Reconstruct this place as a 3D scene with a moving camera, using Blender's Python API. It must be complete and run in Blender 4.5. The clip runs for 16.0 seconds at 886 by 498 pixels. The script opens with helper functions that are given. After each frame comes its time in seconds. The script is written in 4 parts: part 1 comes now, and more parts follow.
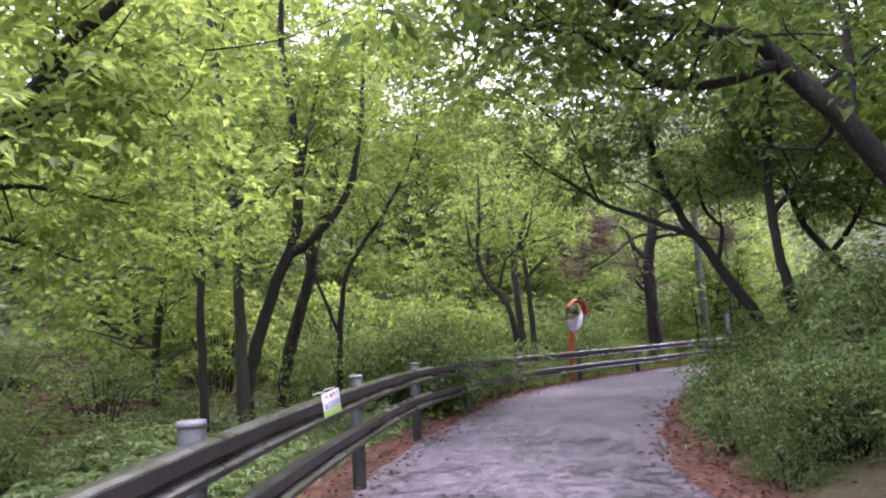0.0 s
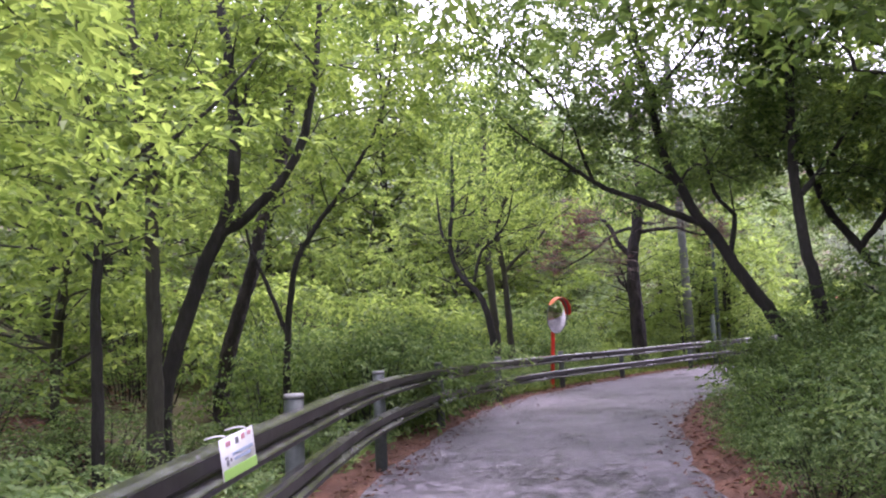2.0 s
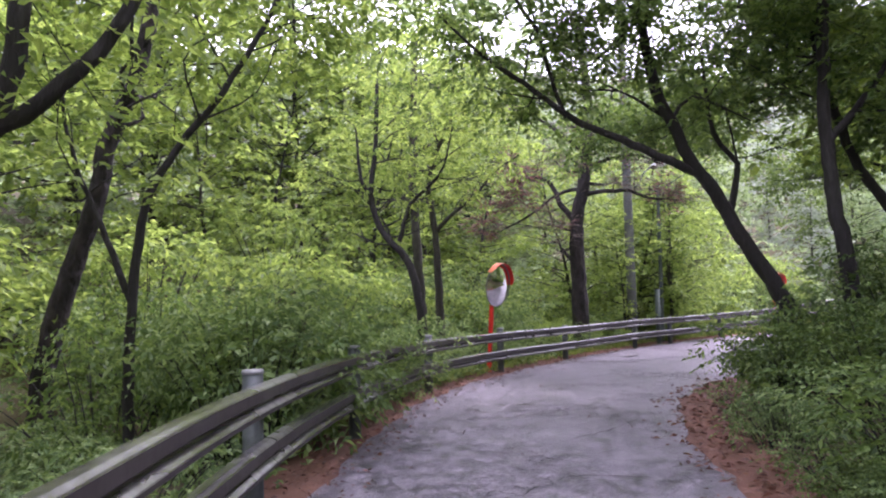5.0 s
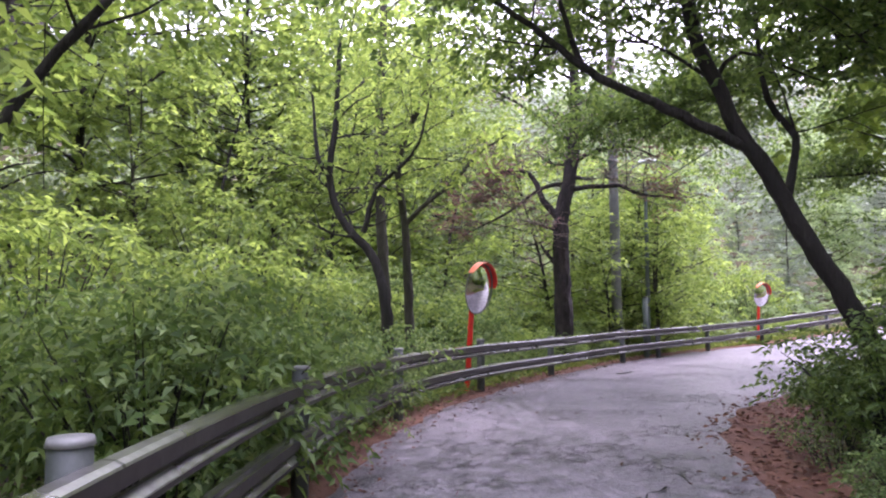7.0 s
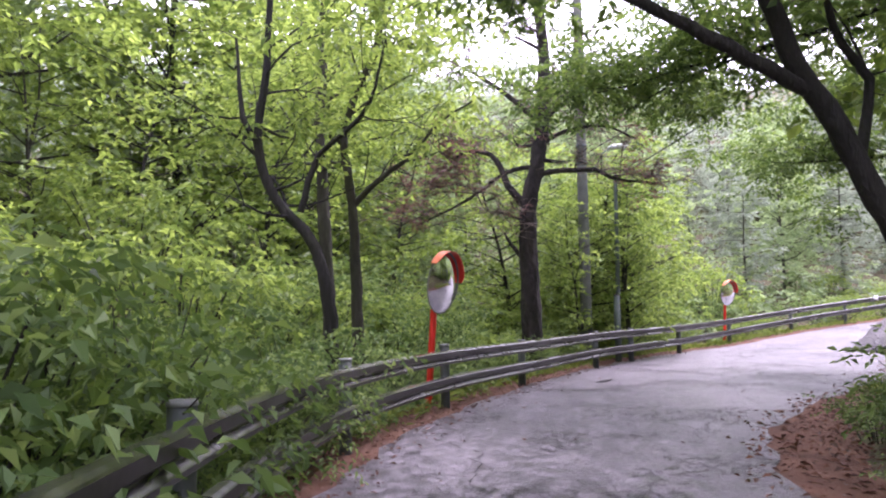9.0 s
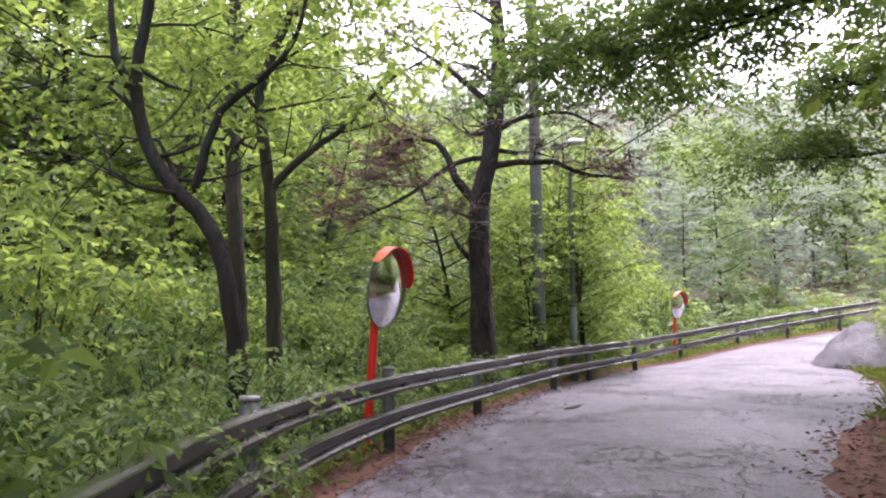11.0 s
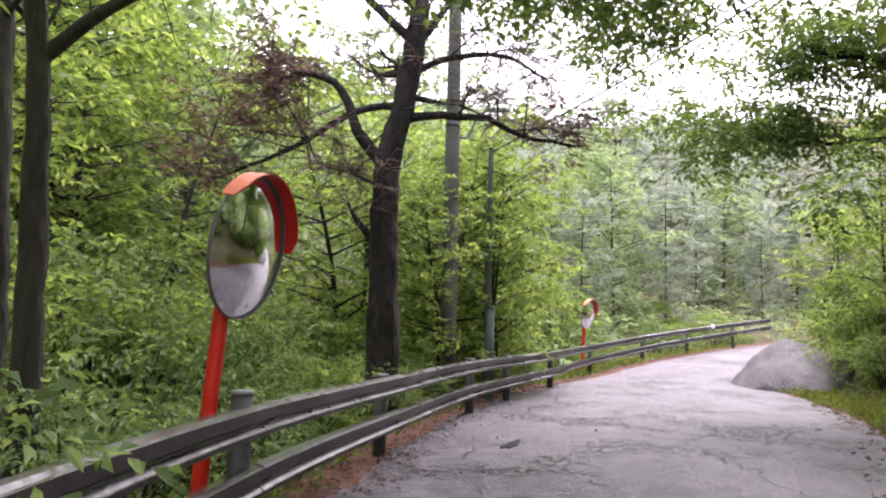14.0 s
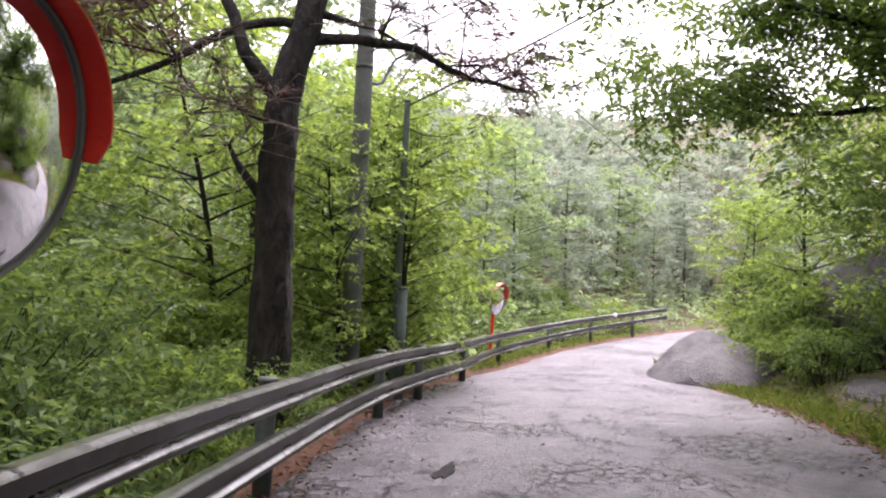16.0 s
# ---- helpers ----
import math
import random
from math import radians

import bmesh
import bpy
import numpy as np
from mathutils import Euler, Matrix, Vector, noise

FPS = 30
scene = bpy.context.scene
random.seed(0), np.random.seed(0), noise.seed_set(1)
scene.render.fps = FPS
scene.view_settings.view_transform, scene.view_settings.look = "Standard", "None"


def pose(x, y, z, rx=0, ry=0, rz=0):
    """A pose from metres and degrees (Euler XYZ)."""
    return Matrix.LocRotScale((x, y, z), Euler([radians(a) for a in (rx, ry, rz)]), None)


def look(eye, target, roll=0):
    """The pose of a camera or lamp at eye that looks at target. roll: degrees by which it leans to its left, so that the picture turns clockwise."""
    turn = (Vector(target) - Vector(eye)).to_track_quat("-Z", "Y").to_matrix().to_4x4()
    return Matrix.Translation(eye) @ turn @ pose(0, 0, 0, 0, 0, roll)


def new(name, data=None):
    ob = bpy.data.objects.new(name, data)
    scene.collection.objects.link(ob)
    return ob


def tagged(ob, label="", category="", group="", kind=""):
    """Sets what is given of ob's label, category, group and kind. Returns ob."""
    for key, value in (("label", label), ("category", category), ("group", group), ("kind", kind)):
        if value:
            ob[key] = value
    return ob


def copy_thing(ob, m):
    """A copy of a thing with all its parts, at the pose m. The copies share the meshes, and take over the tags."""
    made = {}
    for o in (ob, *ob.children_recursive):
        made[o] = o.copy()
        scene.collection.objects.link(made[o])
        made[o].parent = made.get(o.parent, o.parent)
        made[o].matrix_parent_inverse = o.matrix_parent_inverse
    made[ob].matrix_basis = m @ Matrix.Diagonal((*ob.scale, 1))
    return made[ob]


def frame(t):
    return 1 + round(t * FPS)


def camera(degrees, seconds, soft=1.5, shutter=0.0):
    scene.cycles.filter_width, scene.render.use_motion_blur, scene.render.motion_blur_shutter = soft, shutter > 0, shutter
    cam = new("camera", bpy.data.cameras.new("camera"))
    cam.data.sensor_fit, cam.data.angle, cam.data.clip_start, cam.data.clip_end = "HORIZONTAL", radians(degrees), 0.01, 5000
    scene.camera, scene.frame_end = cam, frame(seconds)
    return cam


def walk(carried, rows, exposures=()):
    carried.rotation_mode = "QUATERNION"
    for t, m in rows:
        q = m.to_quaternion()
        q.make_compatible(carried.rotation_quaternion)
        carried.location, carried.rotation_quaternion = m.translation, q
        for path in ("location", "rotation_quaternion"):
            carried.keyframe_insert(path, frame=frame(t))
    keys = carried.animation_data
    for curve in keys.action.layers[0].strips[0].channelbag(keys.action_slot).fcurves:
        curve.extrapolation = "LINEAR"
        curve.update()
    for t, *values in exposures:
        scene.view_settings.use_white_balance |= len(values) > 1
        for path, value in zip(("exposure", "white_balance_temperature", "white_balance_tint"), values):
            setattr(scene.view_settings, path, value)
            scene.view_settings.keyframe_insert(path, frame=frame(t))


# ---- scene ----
cam = camera(63.4, 16.0, soft=2.1)
METRES, EYE, TILT, LEAN, TURN = 15.5, 1.25, 6.8, 3.2, 0.0
ROWS = [
    (0.0, 0.0, 0.0, 0.0, 0.0, 0.0, -0.0),
    (0.5, -0.0027, 0.0334, -0.0044, -0.23, 0.91, -0.2),
    (1.0, -0.0038, 0.0627, -0.0083, -1.02, 0.86, -0.54),
    (1.5, -0.006, 0.0948, -0.0127, -1.71, 0.8, -0.72),
    (2.0, -0.0073, 0.1238, -0.0147, -3.0, 0.06, -0.89),
    (2.5, -0.0077, 0.1557, -0.0187, -4.2, -0.76, -0.9),
    (3.0, -0.0075, 0.1855, -0.022, -5.77, -1.7, -1.16),
    (3.5, -0.0057, 0.2167, -0.025, -6.85, -2.12, -1.44),
    (4.0, -0.0056, 0.2451, -0.0268, -7.85, -2.36, -1.94),
    (6.5, 0.0061, 0.4015, -0.0462, -12.34, -1.55, -4.06),
    (7.0, 0.0082, 0.4347, -0.0509, -13.15, -1.32, -4.19),
    (7.5, 0.013, 0.4643, -0.0553, -14.24, -1.23, -4.24),
    (8.0, 0.0162, 0.4951, -0.0603, -15.01, -1.08, -4.29),
    (8.5, 0.0212, 0.525, -0.0637, -16.25, -1.02, -4.32),
    (11.0, 0.0561, 0.6777, -0.08, -23.51, 0.63, -4.99),
    (11.5, 0.0647, 0.7086, -0.0835, -25.26, 0.94, -5.3),
    (12.0, 0.0769, 0.7381, -0.0873, -27.32, 1.4, -5.64),
    (12.5, 0.0865, 0.7669, -0.0919, -28.35, 1.74, -6.2),
    (13.0, 0.0982, 0.7935, -0.096, -29.73, 1.94, -6.75),
    (13.5, 0.1096, 0.8254, -0.1002, -31.08, 2.37, -7.32),
    (14.0, 0.1233, 0.8521, -0.1028, -33.32, 2.27, -7.81),
    (14.5, 0.136, 0.8801, -0.1058, -35.35, 2.36, -8.32),
    (15.0, 0.1498, 0.907, -0.1085, -37.81, 2.2, -8.77),
    (15.5, 0.1664, 0.9351, -0.1117, -40.07, 2.28, -9.13),
    (16.0, 0.1811, 0.9594, -0.1125, -42.23, 2.34, -9.45),
]
walk(cam, [(t, pose(0, 0, EYE, TILT, LEAN, TURN) @ pose(METRES * x, METRES * y, METRES * z, 90 + pitch, roll, yaw)) for t, x, y, z, yaw, pitch, roll in ROWS],
     [(0.0, 1.9, 5950, 42), (6.0, 1.92, 5850, 42), (16.0, 1.57, 6500, 29)])

# ---------- world and light: bright overcast sky, no hard shadows ----------
world = bpy.data.worlds.new("overcast_sky")
scene.world = world
world.use_nodes = True
wn, wl = world.node_tree.nodes, world.node_tree.links
sky = wn.new("ShaderNodeTexSky")
sky.sky_type, sky.sun_disc = "NISHITA", False
sky.sun_elevation, sky.sun_rotation = radians(58), radians(60)
sky.air_density, sky.dust_density = 1.0, 4.0
veil = wn.new("ShaderNodeMix")
veil.data_type = "RGBA"
veil.inputs[0].default_value = 0.8
veil.inputs[7].default_value = (11.5, 11.7, 12.0, 1)
wl.new(sky.outputs[0], veil.inputs[6])
wl.new(veil.outputs[2], wn["Background"].inputs[0])
wn["Background"].inputs[1].default_value = 0.13
sun = new("sun", bpy.data.lights.new("sun", "SUN"))
sun.data.energy, sun.data.angle, sun.data.color = 1.5, radians(25), (1.0, 0.97, 0.92)
sun.matrix_basis = look((20, 12, 40), (0, 0, 0))


# ---------- materials ----------
def material(name, rough=0.8, metal=0.0):
    m = bpy.data.materials.new(name)
    m.use_nodes = True
    n, l = m.node_tree.nodes, m.node_tree.links
    b = n["Principled BSDF"]
    b.inputs["Roughness"].default_value, b.inputs["Metallic"].default_value = rough, metal
    return m, n, l, b


def ramp(n, stops):
    r = n.new("ShaderNodeValToRGB")
    while len(r.color_ramp.elements) < len(stops):
        r.color_ramp.elements.new(0.5)
    for e, (p, c) in zip(r.color_ramp.elements, stops):
        e.position, e.color = p, (*c, 1)
    return r


def surface(name, stops, scale=4.0, fine=60.0, rough=0.8, metal=0.0, bump=0.3, depth=0.01, rough_span=0.0, stretch=(1, 1, 1)):
    """A surface whose colour wanders at two scales, with fine relief."""
    m, n, l, b = material(name, rough, metal)
    co = n.new("ShaderNodeTexCoord")
    mp = n.new("ShaderNodeMapping")
    mp.inputs["Scale"].default_value = stretch
    l.new(co.outputs["Object"], mp.inputs[0])
    big, small = n.new("ShaderNodeTexNoise"), n.new("ShaderNodeTexNoise")
    big.inputs["Scale"].default_value, big.inputs["Detail"].default_value = scale, 5
    small.inputs["Scale"].default_value, small.inputs["Detail"].default_value = fine, 3
    mix = n.new("ShaderNodeMath")
    mix.operation = "MULTIPLY_ADD"
    mix.inputs[1].default_value = 0.35
    l.new(mp.outputs[0], big.inputs[0]), l.new(mp.outputs[0], small.inputs[0])
    l.new(small.outputs[0], mix.inputs[0])
    half = n.new("ShaderNodeMath")
    half.operation = "MULTIPLY"
    half.inputs[1].default_value = 0.65
    l.new(big.outputs[0], half.inputs[0]), l.new(half.outputs[0], mix.inputs[2])
    r = ramp(n, stops)
    l.new(mix.outputs[0], r.inputs[0]), l.new(r.outputs[0], b.inputs["Base Color"])
    bp = n.new("ShaderNodeBump")
    bp.inputs["Strength"].default_value, bp.inputs["Distance"].default_value = bump, depth
    l.new(small.outputs[0], bp.inputs["Height"]), l.new(bp.outputs[0], b.inputs["Normal"])
    if rough_span:
        mr = n.new("ShaderNodeMapRange")
        mr.inputs[1].default_value, mr.inputs[2].default_value = 0.35, 0.65
        mr.inputs[3].default_value, mr.inputs[4].default_value = rough - rough_span, rough + rough_span
        l.new(big.outputs[0], mr.inputs[0]), l.new(mr.outputs[0], b.inputs["Roughness"])
    return m


def leafy(name, dark, mid, light, through_light=0.45, glow=(1.5, 1.4, 0.85)):
    """Leaves: each one its own green, letting light through."""
    m, n, l, b = material(name, 0.5)
    geo = n.new("ShaderNodeNewGeometry")
    r = ramp(n, [(0.0, dark), (0.5, mid), (1.0, light)])
    l.new(geo.outputs["Random Per Island"], r.inputs[0])
    l.new(r.outputs[0], b.inputs["Base Color"])
    b.inputs["Specular IOR Level"].default_value = 0.35
    tr = n.new("ShaderNodeBsdfTranslucent")
    warm = n.new("ShaderNodeMix")
    warm.data_type, warm.blend_type = "RGBA", "MULTIPLY"
    warm.inputs[0].default_value = 1.0
    warm.inputs[7].default_value = (*glow, 1)
    l.new(r.outputs[0], warm.inputs[6]), l.new(warm.outputs[2], tr.inputs[0])
    ms = n.new("ShaderNodeMixShader")
    ms.inputs[0].default_value = through_light
    l.new(b.outputs[0], ms.inputs[1]), l.new(tr.outputs[0], ms.inputs[2])
    l.new(ms.outputs[0], n["Material Output"].inputs[0])
    return m


def plain(name, colour, rough=0.5, metal=0.0):
    m, n, l, b = material(name, rough, metal)
    b.inputs["Base Color"].default_value = (*colour, 1)
    return m


LEAF_OAK = leafy("oak_leaf", (0.075, 0.125, 0.03), (0.13, 0.205, 0.05), (0.215, 0.31, 0.08), 0.55)
LEAF_LIME = leafy("young_leaf", (0.09, 0.15, 0.045), (0.165, 0.245, 0.075), (0.28, 0.385, 0.125), 0.62)
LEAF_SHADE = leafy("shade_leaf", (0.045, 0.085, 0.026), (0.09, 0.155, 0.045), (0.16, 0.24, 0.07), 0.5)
LEAF_SHRUB = leafy("shrub_leaf", (0.055, 0.105, 0.035), (0.115, 0.19, 0.065), (0.24, 0.335, 0.14), 0.44)
# the next two leaf colours are paled and greyed to paint in distance haze
LEAF_HAZE = leafy("hazed_far_leaf", (0.15, 0.21, 0.12), (0.23, 0.30, 0.17), (0.33, 0.41, 0.24), 0.55, (1.35, 1.4, 1.0))
LEAF_MIST = leafy("misted_hill_leaf", (0.20, 0.235, 0.19), (0.27, 0.31, 0.25), (0.34, 0.39, 0.31), 0.5, (1.25, 1.3, 1.15))
LEAF_PALE = leafy("pale_shrub_leaf", (0.11, 0.18, 0.075), (0.18, 0.27, 0.115), (0.30, 0.40, 0.2), 0.42)
NEEDLE = leafy("pine_needle", (0.03, 0.06, 0.03), (0.06, 0.10, 0.045), (0.10, 0.13, 0.06), 0.2)
NEEDLE_DEAD = leafy("dead_needle", (0.10, 0.055, 0.06), (0.19, 0.10, 0.105), (0.30, 0.17, 0.165), 0.3)
TWIG_DEAD = leafy("dry_twig", (0.09, 0.065, 0.05), (0.14, 0.10, 0.08), (0.2, 0.15, 0.12), 0.1)
LITTER = leafy("fallen_leaf", (0.06, 0.025, 0.015), (0.12, 0.05, 0.03), (0.20, 0.095, 0.06), 0.05)
GRASS = leafy("grass_blade", (0.08, 0.13, 0.03), (0.14, 0.2, 0.05), (0.25, 0.29, 0.1), 0.4)
BARK = surface("dark_bark", [(0.3, (0.007, 0.007, 0.006)), (0.55, (0.02, 0.018, 0.016)), (0.75, (0.05, 0.05, 0.04))], 3, 30, 0.9, 0, 1.0, 0.03, stretch=(1, 1, 0.25))
BARK_GREY = surface("grey_mossy_bark", [(0.3, (0.016, 0.016, 0.012)), (0.55, (0.045, 0.043, 0.03)), (0.75, (0.085, 0.092, 0.055))], 3, 30, 0.9, 0, 1.0, 0.03, stretch=(1, 1, 0.25))
BARK_PINE = surface("pine_bark", [(0.3, (0.007, 0.006, 0.006)), (0.5, (0.022, 0.018, 0.017)), (0.72, (0.06, 0.047, 0.043))], 5, 16, 0.95, 0, 1.0, 0.08, stretch=(1, 1, 0.45))
SOIL = surface("forest_soil", [(0.3, (0.05, 0.04, 0.022)), (0.5, (0.09, 0.075, 0.035)), (0.72, (0.11, 0.13, 0.045))], 0.9, 25, 0.95, 0, 0.8, 0.05)
VERGE = surface("needle_litter", [(0.3, (0.075, 0.036, 0.024)), (0.5, (0.16, 0.075, 0.05)), (0.72, (0.25, 0.13, 0.085))], 2.5, 70, 0.95, 0, 0.9, 0.03)
STEEL = surface("weathered_galvanised_steel", [(0.3, (0.06, 0.056, 0.052)), (0.48, (0.2, 0.195, 0.19)), (0.7, (0.45, 0.45, 0.46))], 0.7, 14, 0.24, 0.9, 0.05, 0.002, 0.06)
STEEL_POST = surface("galvanised_post", [(0.3, (0.03, 0.038, 0.036)), (0.5, (0.06, 0.072, 0.07)), (0.75, (0.11, 0.125, 0.12))], 3, 45, 0.55, 0.3, 0.2, 0.004)
# brown dirt, darkened further to paint in the reflection of dark woods
RAIL_FACE_DARK = surface("dirt_and_dark_reflection_on_steel", [(0.3, (0.012, 0.010, 0.009)), (0.5, (0.032, 0.027, 0.025)), (0.75, (0.075, 0.07, 0.066))], 1.2, 22, 0.45, 0.35, 0.1, 0.002, 0.1)
DARK_STEEL = surface("dark_weathered_galvanised_steel", [(0.3, (0.03, 0.027, 0.024)), (0.5, (0.075, 0.073, 0.07)), (0.75, (0.16, 0.16, 0.16))], 0.7, 9, 0.22, 0.85, 0.03, 0.002, 0.06)
CAP = surface("pale_plastic_cap", [(0.3, (0.12, 0.125, 0.13)), (0.7, (0.24, 0.25, 0.25))], 8, 80, 0.5, 0, 0.1, 0.002)
RED = surface("red_orange_paint", [(0.3, (0.60, 0.02, 0.012)), (0.55, (0.72, 0.03, 0.015)), (0.75, (0.75, 0.06, 0.025))], 5, 60, 0.4, 0, 0.1, 0.002)
# paler than the red inside: fading, and skylight put into the colour
ORANGE = surface("faded_skylit_orange_hood", [(0.3, (0.62, 0.13, 0.05)), (0.7, (0.75, 0.25, 0.12))], 5, 60, 0.5, 0, 0.1, 0.002)
MIRROR = plain("mirror_surface", (0.82, 0.84, 0.84), 0.04, 1.0)
MIRROR_BACK = plain("mirror_back_shell", (0.12, 0.125, 0.115), 0.5)
CONCRETE = surface("weathered_concrete", [(0.3, (0.05, 0.06, 0.052)), (0.5, (0.10, 0.11, 0.098)), (0.75, (0.18, 0.19, 0.168))], 2, 40, 0.85, 0, 0.4, 0.01)
POLE_GREEN = surface("green_grey_pole_paint", [(0.3, (0.04, 0.06, 0.05)), (0.7, (0.10, 0.13, 0.11))], 2, 40, 0.7, 0, 0.3, 0.005)
ROCK = surface("wet_granite", [(0.3, (0.035, 0.032, 0.036)), (0.46, (0.075, 0.068, 0.075)), (0.6, (0.125, 0.113, 0.118)), (0.78, (0.22, 0.195, 0.185))], 1.9, 20, 0.6, 0, 1.0, 0.08, 0.15, (1, 1, 2.6))
PAPER = plain("white_notice_paper", (0.78, 0.78, 0.8), 0.5)
PRINT_GREEN = plain("printed_green", (0.35, 0.6, 0.15), 0.5)
PRINT_RED = plain("printed_red", (0.62, 0.3, 0.36), 0.5)
PRINT_BLUE = plain("printed_blue", (0.42, 0.5, 0.66), 0.5)
PRINT_GREY = plain("printed_grey", (0.22, 0.22, 0.25), 0.5)
CABLE = plain("black_cable_sheath", (0.02, 0.02, 0.022), 0.6)
LAMP_GLASS = plain("lamp_cover", (0.45, 0.5, 0.46), 0.3)


def asphalt():
    """Old damp asphalt: worn patches, crack network, needle dust."""
    m, n, l, b = material("damp_worn_asphalt", 0.5)
    co = n.new("ShaderNodeTexCoord")
    big, mid, fine = (n.new("ShaderNodeTexNoise") for _ in range(3))
    for t, s, d in ((big, 0.5, 8), (mid, 6.5, 9), (fine, 45.0, 5)):
        t.inputs["Scale"].default_value, t.inputs["Detail"].default_value = s, d
        t.inputs["Roughness"].default_value = 0.68
        l.new(co.outputs["Object"], t.inputs[0])
    a = n.new("ShaderNodeMath")
    a.operation = "MULTIPLY_ADD"
    a.inputs[1].default_value = 0.25
    h = n.new("ShaderNodeMath")
    h.operation = "MULTIPLY_ADD"
    h.inputs[1].default_value = 0.43
    q = n.new("ShaderNodeMath")
    q.operation = "MULTIPLY"
    q.inputs[1].default_value = 0.32
    l.new(fine.outputs[0], q.inputs[0])
    l.new(mid.outputs[0], h.inputs[0]), l.new(q.outputs[0], h.inputs[2])
    l.new(big.outputs[0], a.inputs[0]), l.new(h.outputs[0], a.inputs[2])
    r = ramp(n, [(0.40, (0.02, 0.018, 0.021)), (0.46, (0.065, 0.058, 0.069)), (0.5, (0.125, 0.111, 0.131)), (0.545, (0.19, 0.169, 0.195)), (0.62, (0.31, 0.28, 0.31))])
    l.new(a.outputs[0], r.inputs[0])
    vo = n.new("ShaderNodeTexVoronoi")
    vo.feature = "DISTANCE_TO_EDGE"
    vo.inputs["Scale"].default_value = 0.55
    wob = n.new("ShaderNodeVectorMath")
    wob.operation = "MULTIPLY_ADD"
    wob.inputs[1].default_value = (0.9, 0.9, 0)
    l.new(big.outputs["Color"], wob.inputs[0]), l.new(co.outputs["Object"], wob.inputs[2]), l.new(wob.outputs[0], vo.inputs[0])
    edge = n.new("ShaderNodeMapRange")
    edge.inputs[1].default_value, edge.inputs[2].default_value = 0.0, 0.009
    edge.inputs[3].default_value, edge.inputs[4].default_value = 1.0, 0.0
    l.new(vo.outputs[0], edge.inputs[0])
    gate = n.new("ShaderNodeMapRange")
    gate.inputs[1].default_value, gate.inputs[2].default_value = 0.52, 0.62
    l.new(big.outputs[0], gate.inputs[0])
    ck = n.new("ShaderNodeMath")
    ck.operation = "MULTIPLY"
    l.new(edge.outputs[0], ck.inputs[0]), l.new(gate.outputs[0], ck.inputs[1])
    small = n.new("ShaderNodeTexVoronoi")
    small.feature = "DISTANCE_TO_EDGE"
    small.inputs["Scale"].default_value = 7.5
    bend = n.new("ShaderNodeVectorMath")
    bend.operation = "MULTIPLY_ADD"
    bend.inputs[1].default_value = (0.35, 0.35, 0)
    l.new(mid.outputs["Color"], bend.inputs[0]), l.new(co.outputs["Object"], bend.inputs[2]), l.new(bend.outputs[0], small.inputs[0])
    thin = n.new("ShaderNodeMapRange")
    thin.inputs[1].default_value, thin.inputs[2].default_value = 0.0, 0.09
    thin.inputs[3].default_value, thin.inputs[4].default_value = 0.6, 0.0
    l.new(small.outputs[0], thin.inputs[0])
    area = n.new("ShaderNodeTexNoise")
    area.inputs["Scale"].default_value, area.inputs["Detail"].default_value = 0.7, 6
    area.inputs["Roughness"].default_value = 0.7
    l.new(co.outputs["Object"], area.inputs[0])
    worn = n.new("ShaderNodeMapRange")
    worn.inputs[1].default_value, worn.inputs[2].default_value = 0.5, 0.6
    l.new(area.outputs[0], worn.inputs[0])
    gator = n.new("ShaderNodeMath")
    gator.operation = "MULTIPLY_ADD"
    gator.use_clamp = True
    l.new(thin.outputs[0], gator.inputs[0]), l.new(worn.outputs[0], gator.inputs[1]), l.new(ck.outputs[0], gator.inputs[2])
    ck = gator
    mix = n.new("ShaderNodeMix")
    mix.data_type = "RGBA"
    mix.inputs[7].default_value = (0.02, 0.018, 0.02, 1)
    l.new(ck.outputs[0], mix.inputs[0]), l.new(r.outputs[0], mix.inputs[6]), l.new(mix.outputs[2], b.inputs["Base Color"])
    ro = n.new("ShaderNodeMapRange")
    ro.inputs[1].default_value, ro.inputs[2].default_value = 0.38, 0.62
    ro.inputs[3].default_value, ro.inputs[4].default_value = 0.3, 0.62
    l.new(mid.outputs[0], ro.inputs[0]), l.new(ro.outputs[0], b.inputs["Roughness"])
    grit = n.new("ShaderNodeTexNoise")
    grit.inputs["Scale"].default_value, grit.inputs["Detail"].default_value = 26.0, 4
    grit.inputs["Roughness"].default_value = 0.7
    l.new(co.outputs["Object"], grit.inputs[0])
    hs = n.new("ShaderNodeMath")
    hs.operation = "SUBTRACT"
    l.new(grit.outputs[0], hs.inputs[0]), l.new(ck.outputs[0], hs.inputs[1])
    bp = n.new("ShaderNodeBump")
    bp.inputs["Strength"].default_value, bp.inputs["Distance"].default_value = 1.0, 0.03
    l.new(hs.outputs[0], bp.inputs["Height"]), l.new(bp.outputs[0], b.inputs["Normal"])
    return m


ASPHALT = asphalt()
rng = np.random.default_rng(7)


# ---------- mesh helpers ----------
def link(name, data, mat, parent=None, label=""):
    ob = new(name, data)
    data.materials.append(mat)
    ob.parent = parent
    return tagged(ob, label)


def part(name, bm, mat, parent=None, label="", smooth=True):
    me = bpy.data.meshes.new(name)
    bm.normal_update()
    bm.to_mesh(me)
    bm.free()
    if smooth:
        me.shade_smooth()
    return link(name, me, mat, parent, label)


